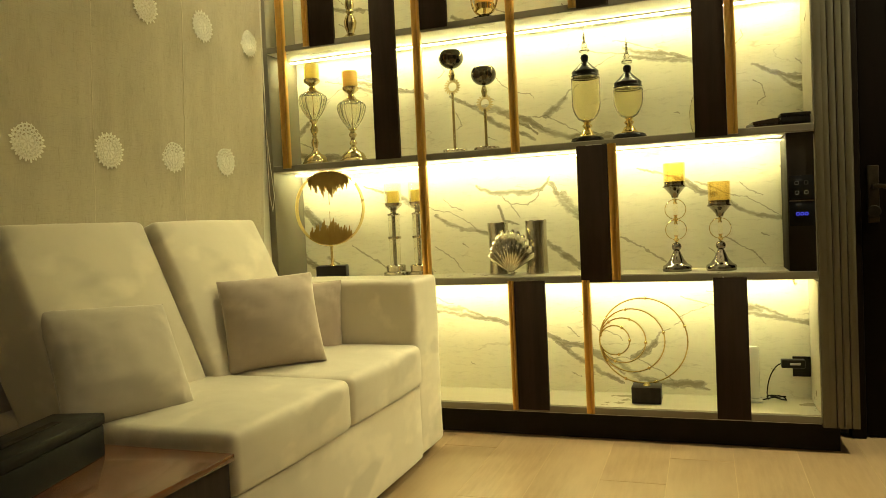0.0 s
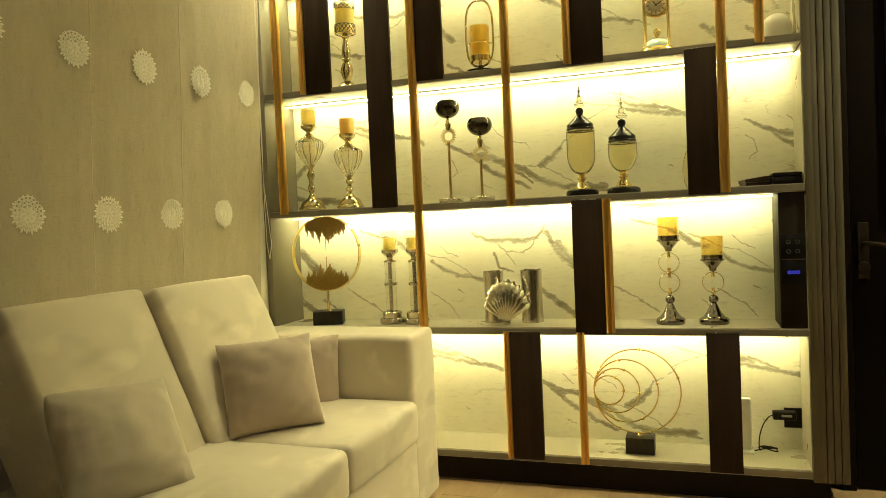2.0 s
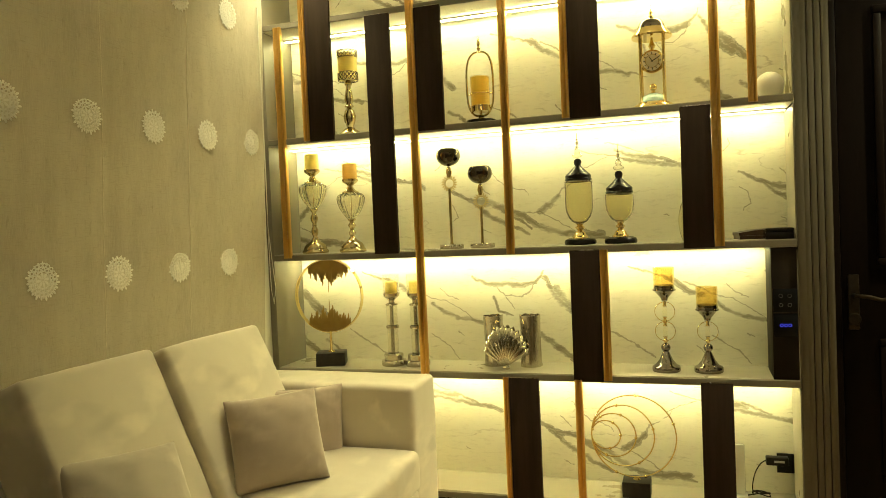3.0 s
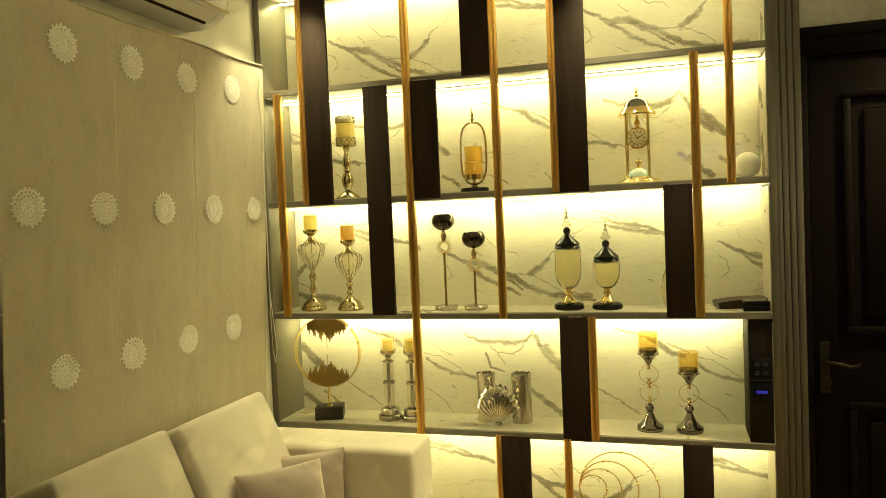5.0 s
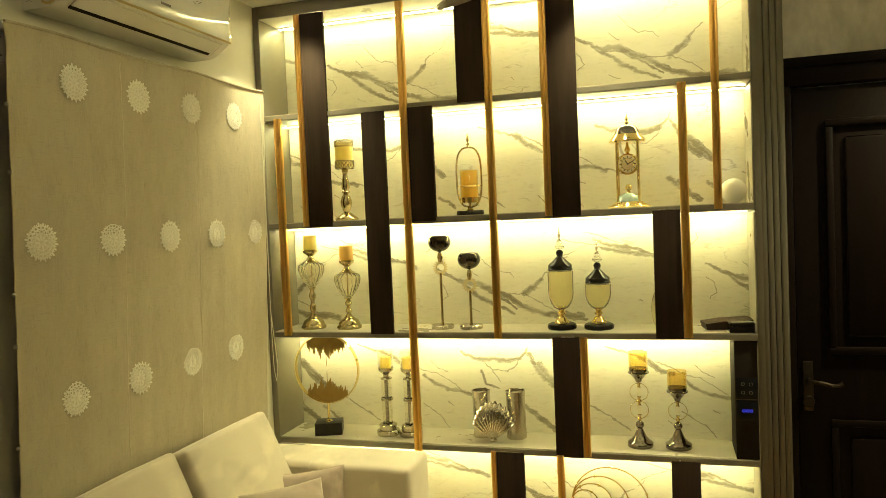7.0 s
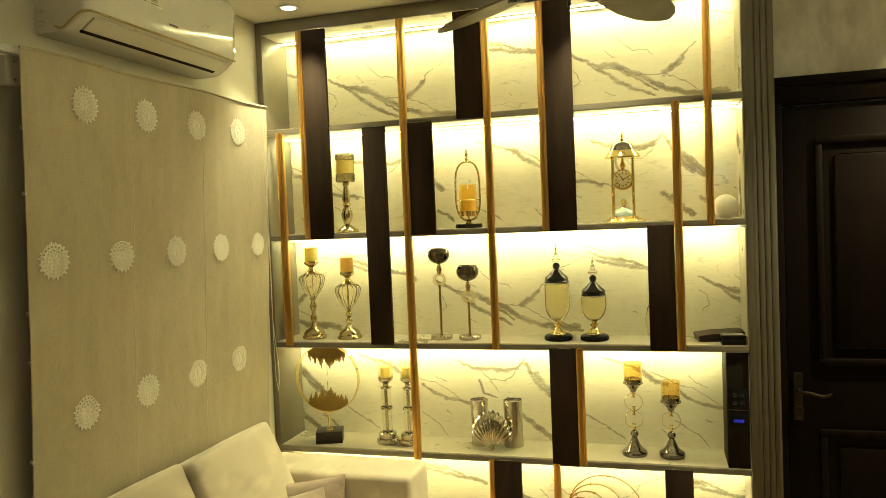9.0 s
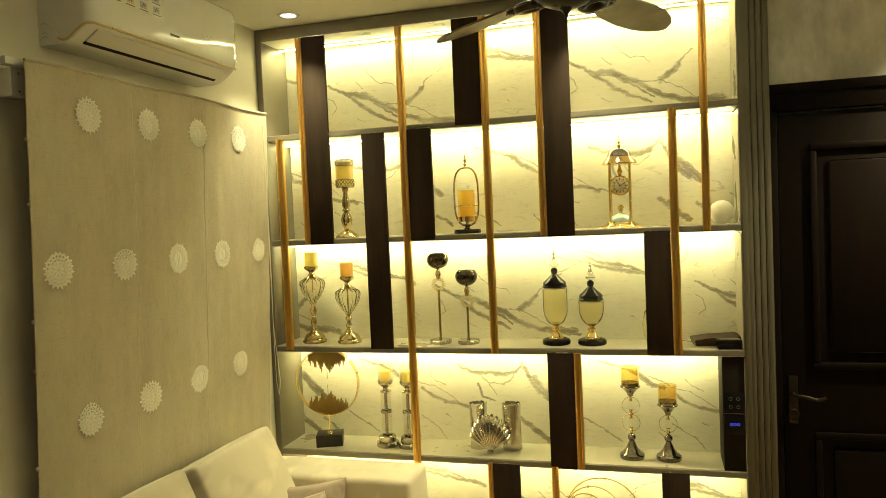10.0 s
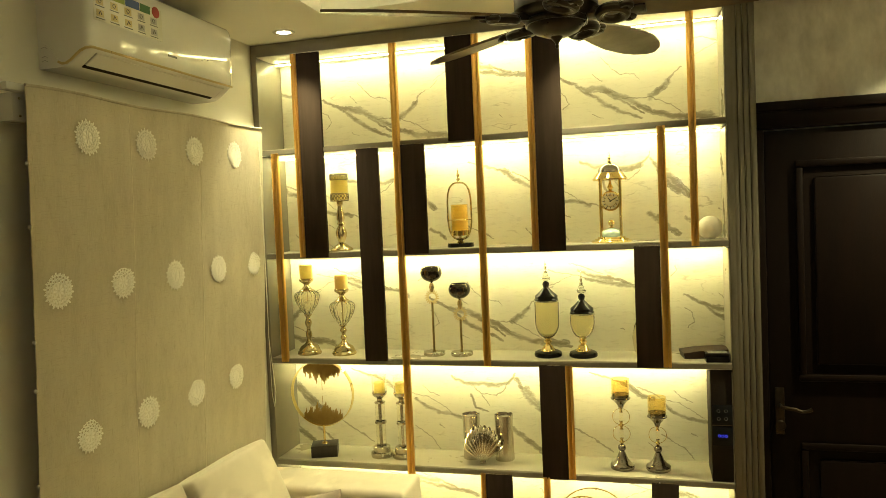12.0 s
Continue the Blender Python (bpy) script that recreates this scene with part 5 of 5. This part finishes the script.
clk = stand("table_clock", 1.571, 0.11, S4, "polished brass column clock with a domed canopy and round dial", "clock")
part("base", turned((0, 0), (0.085, 0), (0.0865, 0.005), (0.083, 0.009), (0.074, 0.011), (0.07, 0.016), (0.06, 0.018), (0.057, 0.024), (0.0, 0.026)), M_PBRASS, clk)
for a in (45, 135, 225, 315):
    part("column", turned((0, 0.02), (0.008, 0.02), (0.005, 0.028), (0.005, 0.262), (0.008, 0.268), (0, 0.27), seg=12, at=(0.058 * math.cos(radians(a)), 0.058 * math.sin(radians(a)), 0)), M_PBRASS, clk)
part("canopy", turned((0, 0.272), (0.068, 0.264), (0.072, 0.264), (0.0735, 0.27), (0.071, 0.274), (0.058, 0.29), (0.054, 0.297), (0.0, 0.298)), M_PBRASS, clk)
part("dome", turned((0, 0.2985), (0.05, 0.2985), (0.0485, 0.308), (0.042, 0.321), (0.03, 0.331), (0.014, 0.337), (0, 0.338)), M_CHROME, clk, "dark mirror-polished dome")
part("finial", turned((0, 0.335), (0.006, 0.338), (0.009, 0.345), (0.004, 0.352), (0.008, 0.359), (0.003, 0.367), (0, 0.39), seg=16), M_PBRASS, clk)
part("hanger", turned((0, 0.218), (0.006, 0.219), (0.013, 0.234), (0.006, 0.25), (0.004, 0.266), (0, 0.266), seg=16), M_PBRASS, clk)
case = part("case", turned((0, -0.012), (0.04, -0.012), (0.043, -0.008), (0.043, 0.01), (0.037, 0.014), (0.0, 0.014), seg=36), M_PBRASS, clk)
case.matrix_local = pose(0, -0.004, 0.176, 90, 0, 0)
dial = part("dial", turned((0, 0.0142), (0.035, 0.0142), (0.035, 0.0155), (0.0, 0.0155), seg=36), M_DIAL, case, "champagne dial with dark marks")
for k in range(12):
    a = 2 * math.pi * k / 12
    m_ = part("hour_mark", box(bmesh.new(), -0.0014, 0.0014, 0.025, 0.032, 0.0156, 0.0163), M_LACQUER, dial)
    m_.matrix_local = pose(0, 0, 0, 0, 0, math.degrees(a))
for ang, ln in ((32, 0.018), (-62, 0.024)):
    m_ = part("clock_hand", box(bmesh.new(), -0.0014, 0.0014, -0.004, ln, 0.0164, 0.0172), M_LACQUER, dial)
    m_.matrix_local = pose(0, 0, 0, 0, 0, ang)
part("dial_ring", hoop(bmesh.new(), (0, 0, 0.0165), 0.0235, 0.0012, "z", 36, 6), M_PBRASS, dial)
M_TEAL = surface("pearly_teal_glaze", (0.5, 0.6, 0.52), (0.3, 0.4, 0.36), 0.08, 0.55, 40, 120, 0.02)
part("glazed_dome", turned((0.048, 0.022), (0.046, 0.034), (0.036, 0.05), (0.016, 0.06), (0, 0.062)), M_TEAL, clk, "pearly teal glazed dome")
part("knob", ball(bmesh.new(), (0, 0, 0.082), 0.014, 18), M_PBRASS, clk)
part("knob_neck", turned((0, 0.06), (0.012, 0.061), (0.006, 0.067), (0.006, 0.072), (0, 0.072), seg=16), M_PBRASS, clk)

sph = stand("ceramic_sphere", 1.968, 0.11, S4, "matt white ceramic ball on the shelf", "ornament")
part("ball", ball(bmesh.new(), (0, 0, 0.048), 0.048, 36), M_WHITE, sph)
part("foot_ring", turned((0, 0), (0.02, 0), (0.022, 0.004), (0.0, 0.006), seg=24), M_WHITE, sph)

# lower shelf
art = stand("skyline_ring_sculpture", 0.19, 0.09, S2, "gold ring sculpture with mirrored skyline cut-outs on a black block", "sculpture")
block = part("block", box(bmesh.new(), -0.062, 0.062, -0.05, 0.05, 0.0, 0.056, 0.002), M_STONE, art)
block.matrix_local = pose(0, 0, 0, 0, 0, 20)
part("rod_cap", turned((0, 0.056), (0.016, 0.056), (0.01, 0.062), (0, 0.064), seg=20), M_PBRASS, art)
part("rod", turned((0, 0.06), (0.0055, 0.06), (0.0055, 0.145), (0, 0.145), seg=12), M_PBRASS, art)
RC, RR = 0.300, 0.160
bm = bmesh.new()
n = 72
ring = []
for i in range(n):
    a = 2 * math.pi * i / n
    ring.append([bm.verts.new((r * math.cos(a), y, RC + r * math.sin(a))) for r, y in ((RR - 0.003, -0.011), (RR, -0.011), (RR, 0.011), (RR - 0.003, 0.011))])
for i in range(n):
    a, b = ring[i], ring[(i + 1) % n]
    for k in range(4):
        bm.faces.new((a[k], a[(k + 1) % 4], b[(k + 1) % 4], b[k]))
part("ring", bm, M_PBRASS, art, "flat polished gold hoop")
rng = random.Random(11)
M_PLATE = surface("dull_gold_plate", (0.36, 0.25, 0.09), (0.3, 0.2, 0.07), 0.35, 1.0, 20, 150, 0.05)
ROOFS = (0.098, 0.088, 0.099, 0.09, 0.076, 0.094, 0.082, 0.085, 0.07, 0.073, 0.06, 0.048, 0.058, 0.066, 0.075, 0.088, 0.072, 0.054, 0.062, 0.084, 0.095, 0.074, 0.07, 0.092, 0.099, 0.086, 0.096)
for sgn, half in ((-1, 0.1), (1, 0.096)):
    outline = []
    for i in range(23):
        x = -half + 2 * half * i / 22
        outline.append((x, RC + sgn * math.sqrt((RR - 0.004) ** 2 - x * x)))
    k = len(ROOFS)
    for i in range(k):
        x0, x1 = half - 2 * half * i / k, half - 2 * half * (i + 1) / k
        top, w = ROOFS[i], (x0 - x1)
        peak = top - (0.003, 0.012, 0.002, 0.007)[i % 4]
        gap = 0.104 if i % 4 == 2 else top + 0.006
        outline += [(x0, RC + sgn * top), (x0 - (0.45 if i % 2 else 0.3) * w, RC + sgn * peak), (x1 + 0.25 * w, RC + sgn * (top + 0.002)), (x1 + 0.02 * w, RC + sgn * gap)]
    part("skyline_plate", flat_plate(bmesh.new(), outline, -0.0015, 0.0015), M_PLATE, art, "dull gold skyline cut-out", angle=0.3)
    part("spire", box(bmesh.new(), -0.001, 0.001, -0.001, 0.001, *sorted((RC + sgn * 0.06, RC + sgn * 0.014))), M_PLATE, art)


def crystal_holder(x):
    t = stand("crystal_candle_holder", x, 0.11, S2, "crystal column candle holder with nickel rings and glass cup", "candle holder", "crystal candle holders")
    part("foot", turned((0, 0), (0.05, 0), (0.052, 0.004), (0.052, 0.02), (0.049, 0.023), (0.04, 0.024), (0.041, 0.046), (0.036, 0.05), (0.0, 0.05)), M_NICKEL, t)
    for z0, z1 in ((0.05, 0.158), (0.168, 0.255)):
        for i in range(5):
            a = 2 * math.pi * i / 5
            part("crystal_rod", turned((0, z0), (0.0085, z0), (0.0085, z1), (0, z1), seg=12, at=(0.015 * math.cos(a), 0.015 * math.sin(a), 0)), M_ROD, t, "clear crystal rod")
    part("core_rod", turned((0, 0.05), (0.003, 0.05), (0.003, 0.255), (0, 0.255), seg=8), M_NICKEL, t)
    part("ring", turned((0, 0.158), (0.027, 0.158), (0.028, 0.163), (0.027, 0.168), (0, 0.168)), M_NICKEL, t)
    part("cup", turned((0, 0.255), (0.026, 0.255), (0.026, 0.26), (0.012, 0.266), (0.013, 0.276), (0.034, 0.294), (0.036, 0.306), (0.0, 0.306)), M_NICKEL, t)
    part("glass_cup", turned((0.035, 0.306), (0.036, 0.386), (0.0345, 0.386), (0.0335, 0.308), seg=36), M_GLASS, t)
    part("candle", turned((0, 0.307), (0.025, 0.307), (0.025, 0.353), (0.02, 0.356), (0, 0.35)), M_CANDLE, t)


crystal_holder(0.475)
crystal_holder(0.583)


def bark_vase(x, y, r, h, seed):
    t = stand("silver_vase", x, y, S2, "silvered cylinder vase with a rough bark-like wall and rim", "vase", "silver bark vases")
    bm = bmesh.new()
    seg, nz = 40, 14
    rows = []
    for inner in (0, 1):
        order = range(nz + 1) if not inner else range(nz, -1, -1)
        for j in order:
            row = []
            for i in range(seg):
                a = 2 * math.pi * i / seg
                f = noise.noise(Vector((math.cos(a) * 1.6, math.sin(a) * 1.6, j * 0.1 + seed)))
                k = r * (1 + 0.06 * f + 0.06 * abs(2 * j / nz - 1) ** 2 - 0.03) - inner * 0.004
                z = h * j / nz + (0.006 * noise.noise(Vector((a * 2, seed, 0))) if j == nz else 0)
                row.append(bm.verts.new((k * math.cos(a), k * math.sin(a), max(z, 0.004 * inner))))
            rows.append(row)
    for a, b in zip(rows, rows[1:]):
        for i in range(seg):
            bm.faces.new((a[i], a[(i + 1) % seg], b[(i + 1) % seg], b[i]))
    bm.faces.new(rows[0])
    bm.faces.new(rows[-1])
    part("body", bm, M_SILVER, t, angle=1.0)
    part("top_disc", turned((0, h - 0.012), (r * 0.93, h - 0.012), (r * 0.93, h - 0.009), (0, h - 0.006), seg=28), M_SILVER, t)


bark_vase(0.906, 0.15, 0.039, 0.205, 1)
bark_vase(1.06, 0.15, 0.042, 0.207, 2)

shell = stand("shell_ornament", 0.976, 0.07, S2, "polished silver scallop shell ornament standing upright", "ornament")
bm = bmesh.new()
ribs, nr = 12, 12
top_rows = []
for side in (-1, 1):
    rows = []
    for j in range(nr + 1):
        t_ = j / nr
        row = []
        for i in range(ribs * 6 + 1):
            s = i / (ribs * 6)
            a = radians(-72 + 144 * s)
            rib = 0.5 + 0.5 * math.cos(s * ribs * 2 * math.pi + math.pi)
            R = (0.158 + 0.012 * rib) * (1 - 0.12 * abs(math.sin(a)) ** 2)
            dome = 0.024 * math.sin(math.pi * min(1, t_ * 0.9 + 0.06)) * math.cos(a * 0.85)
            y = side * (dome + 0.026 * rib * t_) if j < nr else side * 0.001
            row.append(bm.verts.new((R * t_ * math.sin(a) * 0.66, y, 0.01 + R * t_ * math.cos(a * 0.93))))
        rows.append(row)
    for a, b in zip(rows, rows[1:]):
        for i in range(len(a) - 1):
            bm.faces.new((a[i], a[i + 1], b[i + 1], b[i]))
bmesh.ops.remove_doubles(bm, verts=bm.verts, dist=0.0003)
part("shell", bm, M_SHELL, shell, angle=1.0)
part("hinge", box(bmesh.new(), -0.014, 0.014, -0.01, 0.01, 0.0, 0.014, 0.004), M_SHELL, shell)


def ring_candlestick(x, rings, cup):
    t = stand("ring_candlestick", x, 0.11, S2, "dark chrome candlestick with gold rings and an amber glass cup", "candlestick", "ring candlesticks")
    part("foot", turned((0, 0), (0.05, 0), (0.0515, 0.003), (0.0515, 0.016), (0.049, 0.02), (0.038, 0.026), (0.025, 0.042), (0.017, 0.06), (0.012, 0.072), (0.01, 0.075), (0.0155, 0.081), (0.0175, 0.089), (0.0155, 0.097), (0.009, 0.103), (0.0, 0.105)), M_CHROME, t)
    for k in range(rings):
        zc = 0.150 + k * 0.074
        hp = part("ring", hoop(bmesh.new(), (0, 0, zc), 0.036, 0.0014, "y", 40, 6), M_PBRASS, t, "thin gold ring")
        part("crystal", box(bmesh.new(), -0.0085, 0.0085, -0.0085, 0.0085, zc - 0.019, zc + 0.019, 0.002), M_URN, hp)
        part("knop", turned((0, zc - 0.046), (0.006, zc - 0.044), (0.009, zc - 0.036), (0.005, zc - 0.028), (0.008, zc - 0.02), (0, zc - 0.02), seg=16), M_PBRASS, hp)
        part("knop", turned((0, zc + 0.02), (0.008, zc + 0.02), (0.005, zc + 0.028), (0.006, zc + 0.038), (0, zc + 0.04), seg=16), M_PBRASS, hp)
    part("cup", turned((0, cup - 0.048), (0.011, cup - 0.046), (0.014, cup - 0.036), (0.034, cup - 0.012), (0.042, cup - 0.008), (0.042, cup - 0.004), (0.038, cup - 0.002), (0.037, cup + 0.012), (0.0, cup + 0.012)), M_CHROME, t)
    part("glass_cup", turned((0.0375, cup), (0.0385, cup + 0.078), (0.037, cup + 0.078), (0.036, cup + 0.002), seg=36), M_CUP, t, "empty amber glass cup")
    part("cup_rim", hoop(bmesh.new(), (0, 0, cup + 0.078), 0.0378, 0.0008, "z", 36, 5), M_CUP, t)


ring_candlestick(1.585, 2, 0.312)
ring_candlestick(1.735, 1, 0.237)

# bottom row
rs = stand("orbit_ring_sculpture", 1.462, 0.11, S1, "gold orbit rings with beads on a black block", "sculpture")
part("block", box(bmesh.new(), -0.052, 0.052, -0.045, 0.045, 0, 0.06, 0.002), M_STONE, rs)
part("cap", turned((0, 0.06), (0.014, 0.06), (0.009, 0.068), (0, 0.07), seg=20), M_PBRASS, rs)
LEFT, ZC = -0.166, 0.226
rng = random.Random(7)
for r, beads in ((0.158, (85, 20, -75, -115)), (0.118, (100, 15, -60, -140)), (0.084, (70, -5, 125, -110)), (0.055, (60, 0, -75, 160))):
    cx = LEFT + r
    h_ = part("orbit", hoop(bmesh.new(), (cx, (0.163 - r) * 0.03, ZC), r, 0.0026, "y", 64, 6), M_PBRASS, rs)
    for b in beads:
        part("bead", ball(bmesh.new(), (cx + r * math.cos(radians(b)), (0.163 - r) * 0.03, ZC + r * math.sin(radians(b))), 0.0062, 10), M_PBRASS, h_)

soc = stand("wall_socket", 2.005, DEPTH, 0.206, "black wall socket with a plugged-in power adapter", "socket")
part("plate", box(bmesh.new(), -0.038, 0.022, -0.010, -0.001, 0, 0.073, 0.002), M_PLASTIC_B, soc)
ad = part("adapter", box(bmesh.new(), -0.078, 0.0, -0.045, -0.0105, 0.036, 0.066, 0.004), M_PLASTIC_B, soc)
part("adapter_label", box(bmesh.new(), -0.05, -0.015, -0.0462, -0.0452, 0.048, 0.056), M_GREYLINE, ad)
cab = []
for k in range(26):
    a = k / 25
    if a < 0.4:
        u = a / 0.4
        cab.append((-0.078 - 0.05 * math.sin(u * math.pi / 2), -0.03, 0.05 - 0.128 * u ** 1.6))
    else:
        u = (a - 0.4) / 0.6
        cab.append((-0.098 + 0.032 * math.cos(u * 12 + 2.6), -0.05 + 0.02 * math.sin(u * 12), -0.078 + 0.012 * abs(math.sin(u * 9)) + 0.006 * u))
cab += [(-0.14, -0.05, -0.078), (-0.17, -0.06, -0.08)]
part("cable", tube(bmesh.new(), cab, 0.0023, 6), M_PLASTIC_B, soc)
rt = stand("router", 1.83, 0.17, S1, "slim white plastic router standing behind a dark panel", "router")
part("body", box(bmesh.new(), -0.05, 0.022, -0.012, 0.012, 0.01, 0.2, 0.006), M_PLASTIC, rt)
part("stand", box(bmesh.new(), -0.06, 0.03, -0.03, 0.03, 0.0, 0.01, 0.004), M_PLASTIC, rt)
clip = stand("cable_clip", 1.98, DEPTH, 0.535, "tiny gold hook hanging from the shelf", "hook")
part("hook", tube(bmesh.new(), [(0, -0.004, 0.044), (0, -0.004, 0.012), (0.004, -0.006, 0.002), (0.008, -0.006, 0.01)], 0.002, 6), M_BRASS, clip)

# wall light behind the camera, mirrored in the polished marble
wl = stand("wall_light", 2.05, SOUTH_Y, 1.9, "wall light with three glowing white glass globes", "wall light")
part("back_plate", box(bmesh.new(), -0.29, 0.29, 0.0, 0.02, 0.15, 0.19, 0.004), M_BRASS, wl)
for dx in (-0.215, 0.0, 0.215):
    arm_ = part("arm", tube(bmesh.new(), [(dx, 0.02, 0.17), (dx, 0.1, 0.175), (dx, 0.13, 0.16), (dx, 0.13, 0.13)], 0.006, 8), M_BRASS, wl)
    part("globe", ball(bmesh.new(), (dx, 0.13, 0.06), 0.06, 24), M_GLOBE, arm_, "glowing white glass globe")

# ---- floor planks, last ----
floor_ob = bpy.data.objects["floor"]
PW, PL, GAP = 0.2, 1.2, 0.002
cut = {}


def plank_mesh(length, width):
    """One board mesh for each length and width, shared by all alike boards."""
    key = (round(length, 3), round(width, 3))
    if key not in cut:
        cut[key] = finish(box(bmesh.new(), 0, key[1] - GAP, 0, key[0] - GAP, -0.001, 0.0, 0.0003, 1), "plank", M_PLANK, 0.3)
    return cut[key]


x, i = WALL_X, 0
while x < EAST_X - 0.02:
    w = min(PW, EAST_X - x)
    y = SOUTH_Y - (0.0, 0.47, 0.83, 0.25)[i % 4]
    while y < WALL_Y - 0.02:
        lo_y, hi_y = max(y, SOUTH_Y), min(y + PL, WALL_Y)
        if hi_y - lo_y > 0.02:
            p = new("plank", plank_mesh(hi_y - lo_y, w))
            p.parent = floor_ob
            p.location = (x, lo_y, 0)
        y += PL
    x += PW
    i += 1
